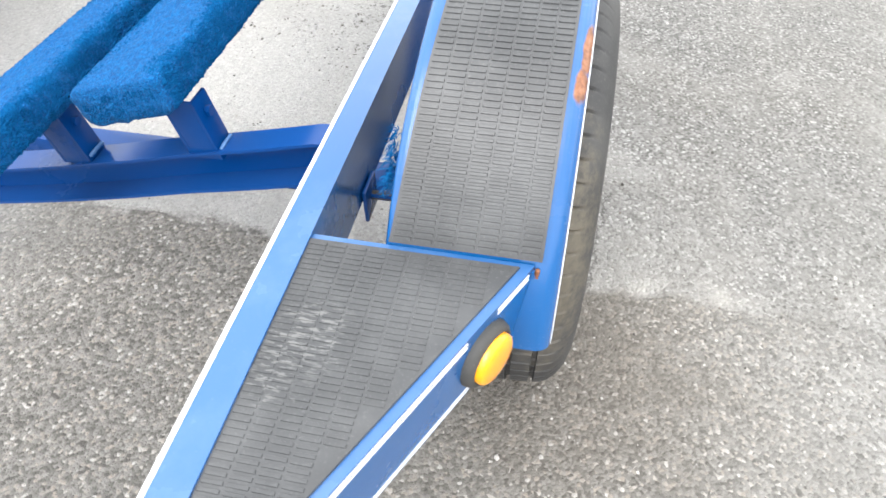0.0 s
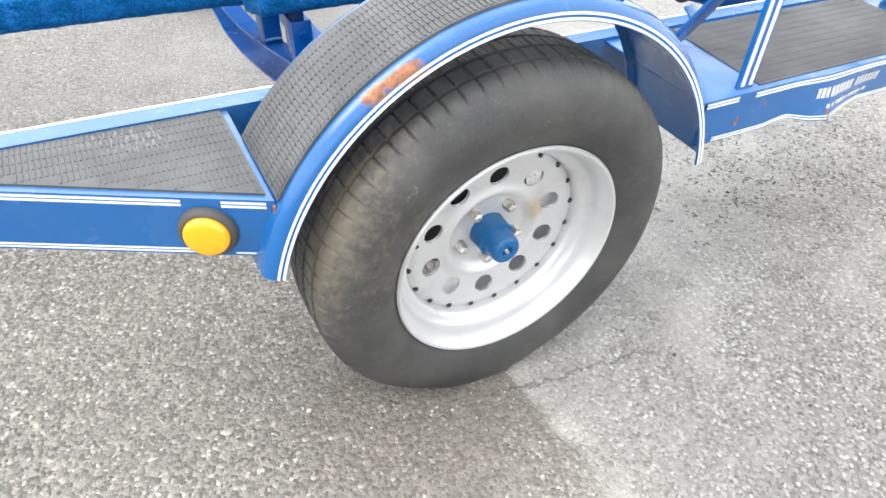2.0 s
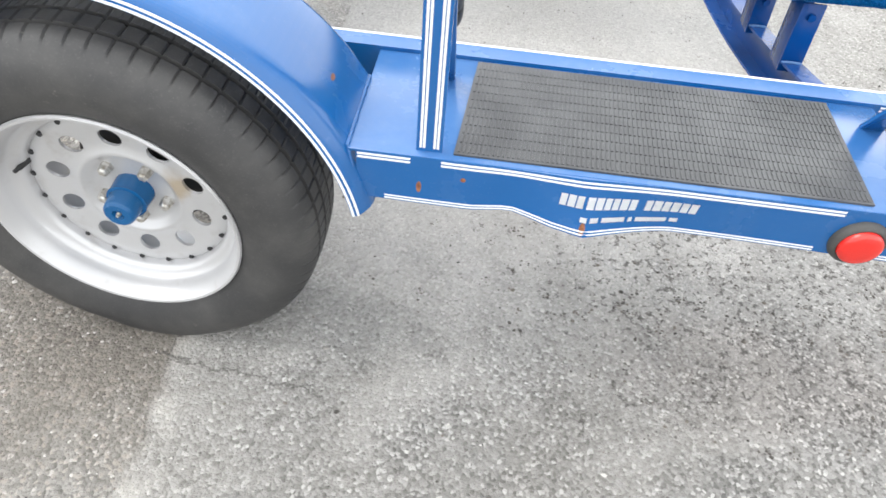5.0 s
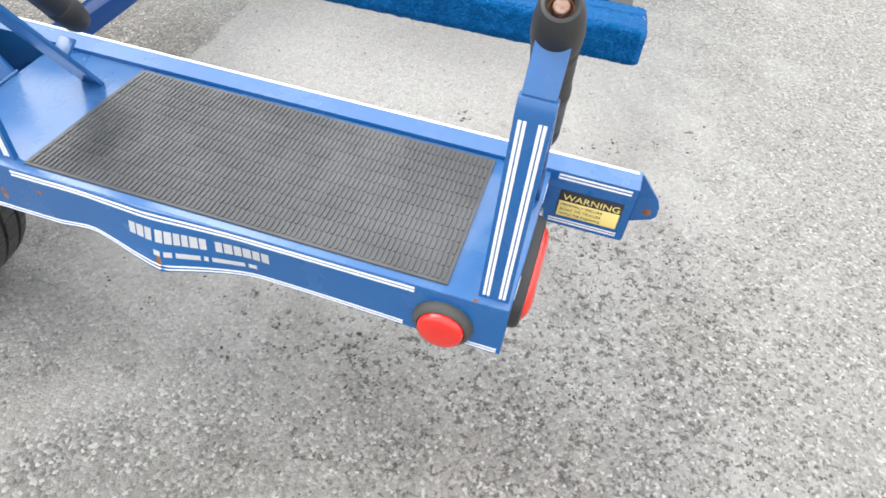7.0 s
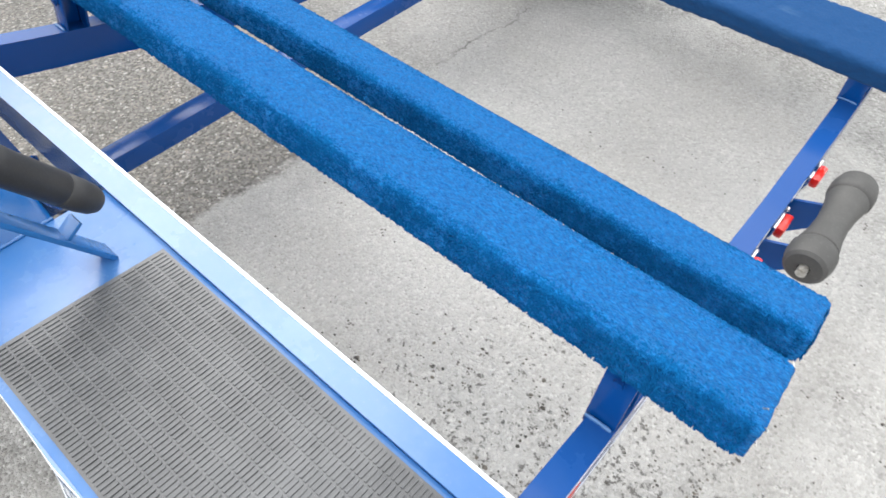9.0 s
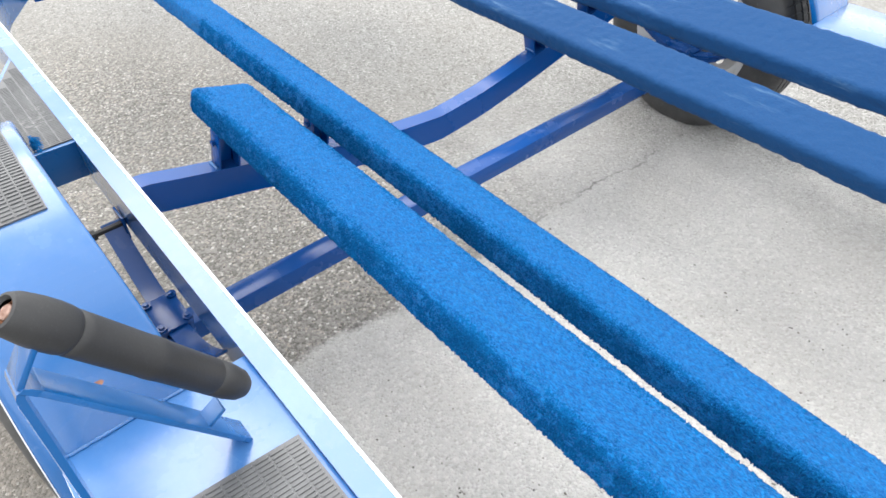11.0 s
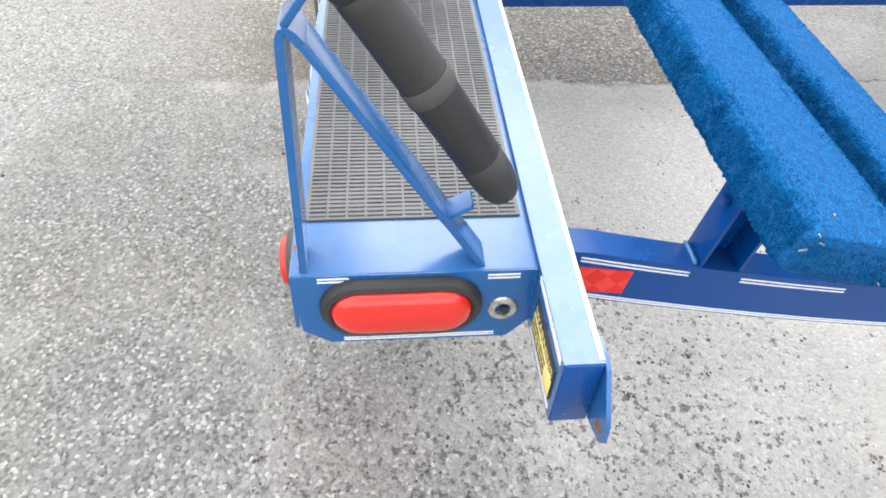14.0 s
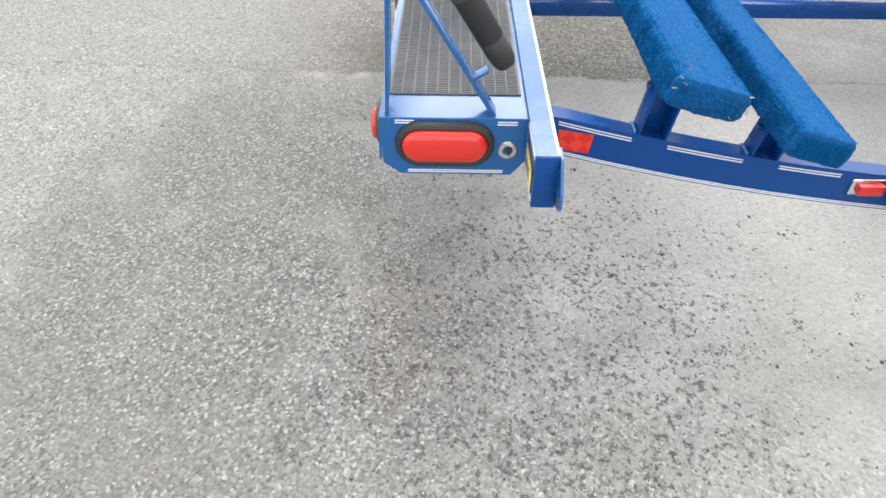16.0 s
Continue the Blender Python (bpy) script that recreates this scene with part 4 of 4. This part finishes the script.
def leaf_spring():
    spring = new("leaf_spring")
    spring.parent = trailer
    for k, (a, b) in enumerate(((-0.205, 0.30), (-0.13, 0.22), (-0.07, 0.15))):
        def top(u, v, a=a, b=b, k=k):
            x = a + (b - a) * u
            return (x, 0.224 + 0.040 * v, 0.296 + 1.9 * (x - 0.02) ** 2 - 0.0072 * k)

        def low(u, v, a=a, b=b, k=k):
            x = a + (b - a) * u
            return (x, 0.224 + 0.040 * v, 0.2895 + 1.9 * (x - 0.02) ** 2 - 0.0072 * k)
        part("spring_leaf", sheet(bmesh.new(), top, low, 24, 1), PAINT_SHADED, spring)
    part("spring_plate", box((-0.030, 0.212, 0.298), (0.070, 0.276, 0.307), 0.002), PAINT_SHADED, spring)
    for x in (-0.018, 0.058):
        for y in (0.218, 0.270):
            part("u_bolt", turned([(0.195, 0.0), (0.195, 0.0055), (0.316, 0.0055), (0.317, 0.0)], (x, y, 0), (0, 0, 1), 12), PAINT_SHADED, spring)
            part("spring_nut", turned([(0.303, 0.0105), (0.312, 0.0105), (0.3125, 0.0)], (x, y, 0), (0, 0, 1), 6), PAINT_SHADED, spring, "", 20)
    part("spring_hanger", box((-0.225, 0.262, 0.355), (-0.175, 0.268, 0.41), 0.002), PAINT_SHADED, spring)
    part("hanger_bolt", turned([(-0.022, 0.0), (-0.022, 0.011), (-0.012, 0.011), (-0.012, 0.0065), (0.055, 0.0065), (0.056, 0.0)], (-0.197, 0.222, 0.384), (0, 1, 0), 8), BLACK, spring, "black bolt head", 20)


def sag(y):
    """Height of a cross member's top, bowed down towards the centre line."""
    s = max(0.0, min(y, 2 * C - y) - 0.33)
    return 0.472 - 0.258 * s + 0.112 * s * s


def cross_member(x_face, x_back, start, tall, dip=0.0):
    """A steel channel across the trailer, its web at x_face."""
    t = 0.005 if x_back > x_face else -0.005
    ring = [(x_face, 0.0), (x_back, 0.0), (x_back, -0.005), (x_face + t, -0.005), (x_face + t, 0.005 - tall), (x_back, 0.005 - tall), (x_back, -tall), (x_face, -tall)]
    bm = bmesh.new()
    n = 64
    rows = []
    for k in range(n + 1):
        y = start + (2 * C - 2 * start) * k / n
        low = dip * max(0.0, min(1.0, (min(y, 2 * C - y) - 0.55) / 0.4))
        rows.append([bm.verts.new((x, y, sag(y) - low + dz)) for x, dz in ring])
    for a, b in zip(rows, rows[1:]):
        for i in range(8):
            bm.faces.new((a[i], b[i], b[(i + 1) % 8], a[(i + 1) % 8]))
    bm.faces.new(rows[0])
    bm.faces.new(rows[-1][::-1])
    return part("cross_member", faces_out(bm), PAINT_SHADED, trailer, "", 30)


def bunk_bracket(x0, x1, y0, y1, top, raised):
    """A folded steel leg that carries a bunk board."""
    z0, t = sag((y0 + y1) / 2) + raised - 0.012, 0.005
    lean = 0.020
    bm = bmesh.new()
    for a, b in (((x0, y0), (x1, y0 + t)), ((x0, y0 + t), (x0 + t, y1 - t)), ((x0, y1 - t), (x1, y1))):
        made = slab(bm, (*a, z0), (*b, top), 0.0008)
        for v in made:
            v.co.y += lean * (v.co.z - z0) / (top - z0)
    leg = part("bunk_bracket", faces_out(bm), PAINT_SHADED, trailer)
    part("bracket_bolt", turned([(0.0, 0.0), (0.0, 0.0055), (-0.004, 0.0055), (-0.004, 0.0078), (-0.009, 0.0078), (-0.0095, 0.0)], ((x0 + x1) / 2, y0 + 0.016, top - 0.022), (0, 1, 0), 6), PAINT_SHADED, leg, "painted steel bolt", 20)
    for y in (y0 - 0.001, y1 + 0.001):
        weld([(x0 + 0.004, y, sag(y) + raised + 0.001), ((x0 + x1) / 2, y, sag(y) + raised + 0.002), (x1 - 0.002, y, sag(y) + raised + 0.001)], WELD, leg, "pale weld bead")


TILT = radians(-15.5)     # boards lean down towards the centre line


def bunk_board(yc, toe, zc, rise, wide, thick, x0, x1, seed, label, cloth=CARPET):
    """A carpeted board, tilted towards the centre line, with a soft uneven skin."""
    tilt = TILT
    r, prof = 0.015, []
    for cx, cy, a0 in ((wide / 2 - r, thick / 2 - r, 0), (-wide / 2 + r, thick / 2 - r, 90), (-wide / 2 + r, -thick / 2 + r, 180), (wide / 2 - r, -thick / 2 + r, 270)):
        for k in range(6):
            a = radians(a0 + 90 * k / 5)
            prof.append(Vector((cx + math.cos(a) * r, cy + math.sin(a) * r)))
    full = []
    for a, b in zip(prof, prof[1:] + prof[:1]):
        n = max(1, round((b - a).length / 0.006))
        full += [a + (b - a) * k / n for k in range(n)]
    n_x = round((x1 - x0) / 0.006)
    bm, rows = bmesh.new(), []
    ends = [(-0.016, 0.55), (-0.012, 0.78), (-0.006, 0.92)]
    stations = [(x0 - d * 0 + (0.016 + d), s) for d, s in ends] + [(x0 + 0.016 + (x1 - x0 - 0.032) * k / n_x, 1.0) for k in range(n_x + 1)] + [(x1 - (0.016 + d), s) for d, s in ends[::-1]]
    ct, st = math.cos(tilt), math.sin(tilt)
    for x, s in stations:
        row = []
        for p in full:
            shrink = 1 - (1 - s) * 0.22
            q = Vector((p.x * (1 - (1 - s) * 0.08), p.y * shrink))
            w = noise.noise((x * 55, p.x * 60 + seed, p.y * 60)) * 0.0022 + noise.noise((x * 120, p.x * 120, p.y * 120 + seed)) * 0.0018 * (1.0 if p.y < thick / 2 - 0.012 or abs(p.x) > wide / 2 - 0.02 else 0.55) + noise.noise((x * 9, p.x * 14, seed)) * 0.0018
            q *= 1 + w / max(0.02, q.length)
            row.append(bm.verts.new((x + noise.noise((p.x * 80, p.y * 80, x * 5 + seed)) * 0.002, yc + toe * x + q.x * ct - q.y * st, zc + rise * x + q.x * st + q.y * ct)))
        rows.append(row)
    m = len(full)
    for a, b in zip(rows, rows[1:]):
        for k in range(m):
            bm.faces.new((a[k], b[k], b[(k + 1) % m], a[(k + 1) % m]))
    for row in (rows[0], rows[-1]):
        mid = bm.verts.new(sum((v.co for v in row), Vector()) / m)
        for k in range(m):
            bm.faces.new((row[k], row[(k + 1) % m], mid))
    return part("bunk_board", faces_out(bm), cloth, trailer, label, 80)


def carpet_nap(board, yc, toe, zc, rise, wide, thick, x0, x1, count, seed):
    """Short combed tufts over a board's skin, worn down on its top, longer on its sides, edges and ends."""
    rng = random.Random(seed)
    ct, st = math.cos(TILT), math.sin(TILT)
    w, t, r = wide / 2, thick / 2, 0.015
    verts, faces = [], []
    for _ in range(count):
        u, x = rng.random(), rng.uniform(x0 + 0.010, x1 - 0.010)
        length, end = 1.0, 0.0
        if u < 0.16:
            p, n, length = (rng.choice((-1, 1)) * (w - rng.random() ** 2 * 0.03), t), (0, 1), 0.3
        elif u < 0.64:
            p, n = (-w, rng.uniform(-t, t)), (-1, 0)
        elif u < 0.80:
            p, n = (w, rng.uniform(-t, t)), (1, 0)
        elif u < 0.95:
            s, k = rng.choice((-1, -1, 1)), rng.uniform(-0.3, math.pi / 2)
            p, n, length = (s * (w - r + math.cos(k) * r), t - r + math.sin(k) * r), (s * math.cos(k), math.sin(k)), 0.6
        else:
            end = rng.choice((-1, 1))
            p, n = (rng.uniform(-w + 0.012, w - 0.012), rng.uniform(-t + 0.010, t - 0.010)), (0, 0)
            x = x1 - 0.001 if end > 0 else x0 + 0.001
        cx, cy = max(-w + r, min(w - r, p[0])), max(-t + r, min(t - r, p[1]))
        d = math.hypot(p[0] - cx, p[1] - cy)
        if d > r:
            p, n = (cx + (p[0] - cx) * r / d, cy + (p[1] - cy) * r / d), ((p[0] - cx) / d, (p[1] - cy) / d)
        tall = 0.5 + 0.9 * max(0.0, min(1.0, 0.5 + 1.3 * noise.noise((x * 150, p[0] * 150, p[1] * 150 + seed))))
        h, b, turn = rng.uniform(0.0014, 0.0025) * length * tall, rng.uniform(0.0015, 0.0026), rng.uniform(0, math.tau)
        comb = noise.noise((x * 22, p[0] * 30, seed)) * 0.004
        lean = (comb + rng.uniform(-0.0012, 0.0012), noise.noise((x * 26, p[1] * 30, seed + 40)) * 0.003 + rng.uniform(-0.0012, 0.0012) - 0.001)
        i, y0, z0 = len(verts), yc + toe * x, zc + rise * x
        for level, size in ((0.0, 1.0), (1.0, 0.45)):
            for k in range(3):
                a = turn + k * math.tau / 3 + 0.5 * level
                du, dv = math.cos(a) * b * size, math.sin(a) * b * size
                if end:
                    dx, qx, qy = end * (h * 0.7 * level - 0.001 * (1 - level)), p[0] + du + lean[0] * level, p[1] + dv + (lean[1] - 0.002) * level
                else:
                    out = h * level - 0.001 * (1 - level)
                    dx, qx, qy = du + lean[0] * level, p[0] + n[0] * out - n[1] * (dv + lean[1] * level), p[1] + n[1] * out + n[0] * (dv + lean[1] * level)
                verts.append((x + dx, y0 + qx * ct - qy * st, z0 + qx * st + qy * ct))
        for k in range(3):
            m = (k + 1) % 3
            faces += [(i + k, i + m, i + 3 + m), (i + k, i + 3 + m, i + 3 + k)]
        faces.append((i + 3, i + 4, i + 5))
    me = bpy.data.meshes.new("carpet_nap")
    me.from_pydata(verts, [], faces)
    me.polygons.foreach_set("use_smooth", [True] * len(faces))
    me.materials.append(TUFT)
    ob = new("carpet_nap", me)
    ob.parent = board
    tagged(ob, "short blue carpet pile", kind="stuff")


def staples(board, yc, toe, zc, x1):
    """Bright staples in the carpet's folded rear end."""
    rng = random.Random(5)
    for dy, dz, dx in ((-0.040, 0.052, -0.010), (-0.052, 0.040, 0.001), (-0.046, 0.030, 0.002), (-0.060, 0.022, 0.001), (0.040, -0.030, 0.002), (0.068, 0.004, -0.004)):
        p, a = Vector((x1 + dx, yc + toe * x1 + dy, zc + dz)), rng.uniform(0, math.pi)
        way = Vector((0.3, math.cos(a), math.sin(a))).normalized()
        part("staple", flat_bar(p - way * 0.0055, p + way * 0.0055, 0.0016, 0.0012, 0.0002), ZINC, board, "bright steel staple")


# -- side guides --
def bent_bar(points, x, wide, thick):
    """A flat bar bent along points in one upright plane."""
    bm, rows = bmesh.new(), []
    for k, p in enumerate(points):
        way = (points[min(k + 1, len(points) - 1)] - points[max(k - 1, 0)]).normalized()
        side = Vector((0, -way.z, way.y)) * thick / 2
        rows.append([bm.verts.new(p + Vector((sx * wide / 2, 0, 0)) + side * sy) for sx, sy in ((-1, -1), (1, -1), (1, 1), (-1, 1))])
    for a, b in zip(rows, rows[1:]):
        for k in range(4):
            bm.faces.new((a[k], a[(k + 1) % 4], b[(k + 1) % 4], b[k]))
    bm.faces.new(rows[0])
    bm.faces.new(rows[-1][::-1])
    return faces_out(bm)


def guide(x, base_y, band):
    foot, top, toe = Vector((x, base_y, H - 0.001)), Vector((x, 0.030, 0.780)), Vector((x, 0.208, H - 0.001))
    a, b = top + (foot - top).normalized() * 0.030, top + (toe - top).normalized() * 0.030
    bend = [a.lerp(top, t).lerp(top.lerp(b, t), t) for t in (0.0, 0.2, 0.4, 0.6, 0.8, 1.0)]
    post = part("guide_post", bent_bar([foot] + bend, x, 0.038, 0.008), PAINT, trailer, "blue flat-bar guide post with a bent top and white lines", 40)
    for dx in (-0.0125, -0.0075, 0.0075, 0.0125):
        part("pinstripe", stripe([(x + dx, base_y - 0.0042, H + 0.006), (x + dx, a.y - 0.0042, a.z - 0.004)], (0, -1, 0), (1, 0, 0), 0.0034), WHITE, post)
    strut = part("strut", flat_bar(b, toe, 0.038, 0.008), PAINT, post)
    way = Vector((0, 0.178, -0.285)).normalized()
    up = Vector((0, 0.285, 0.178)).normalized()
    top = Vector((x, 0.056, 0.850))
    part("bracket", flat_bar(Vector((x, 0.033, 0.768)), Vector((x, 0.066, 0.812)), 0.034, 0.007), PAINT, post)
    low = Vector((x, 0.166, 0.556))
    part("bracket", flat_bar(low, low + up * 0.032, 0.026, 0.006), PAINT, post)
    body = [(0.004, 0.0150), (0.0, 0.0185), (0.001, 0.0225), (0.010, 0.0275), (0.030, 0.0310), (0.046, 0.0320), (0.060, 0.0312), (0.0655, 0.0300), (0.067, 0.0280), (0.069, 0.0300), (0.080, 0.0300), (0.160, 0.0295), (0.163, 0.0302), (0.178, 0.0302), (0.181, 0.0292), (0.262, 0.0285), (0.2645, 0.0265), (0.267, 0.0285), (0.290, 0.0282), (0.308, 0.0255), (0.318, 0.0200), (0.320, 0.0130), (0.316, 0.0)]
    body = [(h, rr * 0.79) for h, rr in body]
    roller = part("guide_roller", turned(body, top, way, 40), BLACK, post, "black rubber guide roller", 40)
    if band:
        part("roller_band", turned([(0.160, 0.0238), (0.1615, 0.0246), (0.1765, 0.0246), (0.178, 0.0236)], top, way, 40), GREY_RUBBER, post, "paler worn band")
    part("shaft", turned([(0.030, 0.0128), (0.009, 0.0128), (0.0085, 0.0122), (0.009, 0.0106), (0.016, 0.0104), (0.016, 0.0)], top, way, 24), RUST, post, "rusty pipe end")
    part("shaft_bolt", turned([(0.016, 0.0078), (0.0045, 0.0076), (0.0035, 0.0066), (0.0032, 0.0)], top, way, 12), OLD_STEEL, post, "dull pinkish bolt head", 25)


# -- tail lamp --
def oval(bm, rows, yc, zc, xs):
    """Stacked oval loops: (half width, half height, x)."""
    loops = []
    for w, h, x in rows:
        loop, n = [], 18
        for side in (1, -1):
            for k in range(n + 1):
                a = -math.pi / 2 + math.pi * k / n
                loop.append(bm.verts.new((x, yc + side * (w - h + math.cos(a) * h), zc + side * math.sin(a) * h)))
        loops.append(loop)
    for a, b in zip(loops, loops[1:]):
        for k in range(len(a)):
            bm.faces.new((a[k], a[(k + 1) % len(a)], b[(k + 1) % len(a)], b[k]))
    if xs:
        bm.faces.new(loops[-1])
    return faces_out(bm)


def tail_lamp():
    x, yc, zc = 1.2035, 0.119, 0.436
    lamp = part("tail_lamp", oval(bmesh.new(), [(0.0790, 0.034, x - 0.004), (0.0790, 0.034, x + 0.009), (0.0780, 0.033, x + 0.0125), (0.0755, 0.0305, x + 0.0165), (0.0705, 0.0260, x + 0.0200), (0.0645, 0.0200, x + 0.0222), (0.0575, 0.0120, x + 0.0235), (0.0515, 0.0050, x + 0.0240)], yc, zc, True), RED, trailer, "red oval tail lamp in a black rubber ring")
    part("lamp_ring", oval(bmesh.new(), [(0.0775, 0.0325, x + 0.006), (0.0790, 0.034, x + 0.0115), (0.0820, 0.037, x + 0.0135), (0.0875, 0.0425, x + 0.0115), (0.0910, 0.046, x + 0.006), (0.0920, 0.047, x - 0.001)], yc, zc, False), BLACK, lamp, "black rubber ring")
    plug = part("hose_fitting", turned([(-0.004, 0.0), (-0.004, 0.017), (0.002, 0.0175), (0.004, 0.016), (0.0045, 0.0095), (-0.001, 0.009), (-0.001, 0.0)], (x, 0.235, 0.424), (1, 0, 0.12), 28), ZINC, trailer, "zinc flush fitting")
    part("fitting_core", turned([(-0.001, 0.0055), (0.005, 0.005), (0.0055, 0.0)], (x, 0.2365, 0.423), (1, 0, 0.12), 12), BLACK_INK, plug)


# -- keel roller and clearance lamps on the rear cross member --
def keel_roller():
    y0, x, z = 0.975, 1.245, 0.368
    body = [(0.0, 0.010), (0.0, 0.030), (0.006, 0.036), (0.030, 0.0400), (0.052, 0.0395), (0.058, 0.036), (0.060, 0.0335), (0.064, 0.036), (0.085, 0.033), (0.110, 0.0295), (0.150, 0.0275)]
    body = [(h * 0.87, r) for h, r in body]
    prof = body + [(0.261 - h, r) for h, r in body[-2::-1]]
    roller = part("keel_roller", turned(prof, (x, y0, z), (0, 1, 0), 40), GREY_RUBBER, trailer, "grey black rubber keel roller")
    part("shaft", turned([(-0.014, 0.0), (-0.014, 0.0085), (0.275, 0.0085), (0.275, 0.0)], (x, y0, z), (0, 1, 0), 16), ZINC, roller, "zinc shaft")
    for y in (1.032, 1.168):
        bm = prism(bmesh.new(), [(1.160, 0.325), (1.160, 0.250), (1.185, 0.250), (1.250, 0.320), (1.262, 0.335), (1.250, 0.352), (1.225, 0.352)], along_y, y, y + 0.006)
        part("roller_bracket", faces_out(bm), PAINT_SHADED, roller)


def clearance_lamp(y):
    z = sag(y) - 0.028
    base = part("clearance_lamp", box((1.1645, y - 0.036, z - 0.018), (1.172, y + 0.036, z + 0.018), 0.003), CHROME, trailer, "small red clearance lamp on a bright base")
    part("lens", box((1.171, y - 0.026, z - 0.012), (1.187, y + 0.026, z + 0.012), 0.005), RED, base, "red lens")


def seams():
    weld([(-0.3865, 0.018, 0.395), (-0.3855, 0.018, 0.486)], RUST, trailer, "dirty tan weld bead")
    weld([(0.3665, 0.004, 0.487), (0.372, -0.001, 0.46), (0.384, -0.003, 0.402)], PAINT, trailer, "painted weld bead")
    weld([(0.365, 0.006, 0.490), (0.364, 0.10, 0.490), (0.364, 0.188, 0.490)], PAINT, trailer, "painted weld bead")


def frayed_scrap():
    """Torn blue carpet threads caught on the fender's inner edge."""
    rng = random.Random(31)
    bm = bmesh.new()
    for _ in range(150):
        k = rng.random()
        p = Vector((-0.294 - 0.044 * k, 0.190, 0.576 - 0.044 * k)) + Vector((rng.gauss(0, 0.005), rng.gauss(0, 0.002), rng.gauss(0, 0.004)))
        way = Vector((rng.uniform(-1, 1), rng.uniform(0.1, 1.2), rng.uniform(-1, 0.5))).normalized()
        side = way.orthogonal().normalized() * rng.uniform(0.0004, 0.0009)
        length = rng.uniform(0.006, 0.018)
        rows = []
        for i in range(4):
            c = p + way * length * i / 3 + Vector((0, 0, -0.006)) * (i / 3) ** 2 + Vector((rng.gauss(0, 1), rng.gauss(0, 1), rng.gauss(0, 1))) * 0.0009
            s = side * (1 - i / 4)
            rows.append([bm.verts.new(c + s), bm.verts.new(c - s * 0.5 + way.cross(side) * 0.9), bm.verts.new(c - s * 0.5 - way.cross(side) * 0.9)])
        for a, b in zip(rows, rows[1:]):
            for i in range(3):
                bm.faces.new((a[i], a[(i + 1) % 3], b[(i + 1) % 3], b[i]))
    part("carpet_scrap", faces_out(bm), TUFT, trailer, "frayed pale blue carpet threads", 60, "stuff")


# -- assembly, near side --
frayed_scrap()
seams()
rail_tail(side_rail())
step_deck(True)
front_step()
fender(True)
wheel(True)
leaf_spring()
running_gear()
round_lamp((1.124, -0.001, 0.431), (0, -1, 0), RED, "red round side marker lamp in a black rubber ring", 0.031)
tail_lamp()
guide(0.483, 0.018, False)
guide(1.180, 0.015, True)
rear = cross_member(1.165, 1.125, 0.3175, 0.080)
bar = part("cross_member", box((-1.570, 0.475, 0.372), (-1.525, 2 * C - 0.475, 0.432), 0.003), PAINT_SHADED, trailer)
front = cross_member(-0.160, -0.206, 0.3108, 0.074, 0.024)


def rear_lines(y0, y1, drop, wide):
    part("pinstripe", stripe([(1.165, y0 + (y1 - y0) * k / 8, sag(y0 + (y1 - y0) * k / 8) - drop) for k in range(9)], (1, 0, 0), (0, 0, 1), wide), WHITE, rear, "thin white vinyl line")


for y0, y1 in ((0.330, 0.471), (0.542, 0.694), (0.768, 0.895), (0.995, 1.06), (1.16, 1.225)):
    for drop in (0.010, 0.0155):
        rear_lines(y0, y1, drop, 0.0022)
for drop in (0.0725, 0.0765):
    rear_lines(0.330, 1.02, drop, 0.0022)
bm = bmesh.new()
quad = [(0.332, sag(0.332) - 0.026), (0.399, sag(0.399) - 0.021), (0.393, sag(0.393) - 0.062), (0.332, sag(0.332) - 0.068)]
part("reflector", faces_out(prism(bm, quad, along_x, 1.1645, 1.1665)), TAPE, rear, "red reflector with a diamond pattern")
for y in (0.955, C, 1.265):
    clearance_lamp(y)
keel_roller()

# Bunk boards on their brackets, both sides.
near_outer, near_inner = (0.5555, -0.011, 0.547, 0.021, 0.139, 0.056, -0.258, 1.286), (0.756, -0.004, 0.488, 0.0, 0.114, 0.056, -1.600, 1.292)
outer_board = bunk_board(*near_outer, 1.0, "outer bunk board wrapped in bright blue carpet")
inner_board = bunk_board(*near_inner, 7.0, "inner bunk board wrapped in blue carpet")
carpet_nap(outer_board, *near_outer, 34000, 21)
carpet_nap(inner_board, *near_inner[:6], -0.70, 1.296, 36000, 22)
staples(outer_board, 0.556, -0.011, 0.575, 1.286)
FLIP = True
bunk_board(0.556, -0.011, 0.547, 0.021, 0.152, 0.057, -0.270, 1.284, 11.0, "outer bunk board wrapped in blue carpet, darkened as in shade", SHADED_CARPET)
bunk_board(0.7545, -0.004, 0.489, 0.0, 0.125, 0.057, -1.600, 1.292, 17.0, "inner bunk board wrapped in worn, scuffed blue carpet, darkened as in shade", SHADED_CARPET)
for FLIP in (False, True):
    for x0, x1, slim, top in ((1.120, 1.163, 0.0, 0.548), (-0.202, -0.163, 0.010, 0.512)):
        bunk_bracket(x0, x1, 0.478, 0.538 - slim, top, 0.0)
        bunk_bracket(x0, x1, 0.702, 0.762 - slim, 0.465, 0.0)
FLIP = False

# Far side.
FLIP = True
side_rail()
step_deck(False)
fender(False)
wheel(False)
leaf_spring()
FLIP = False
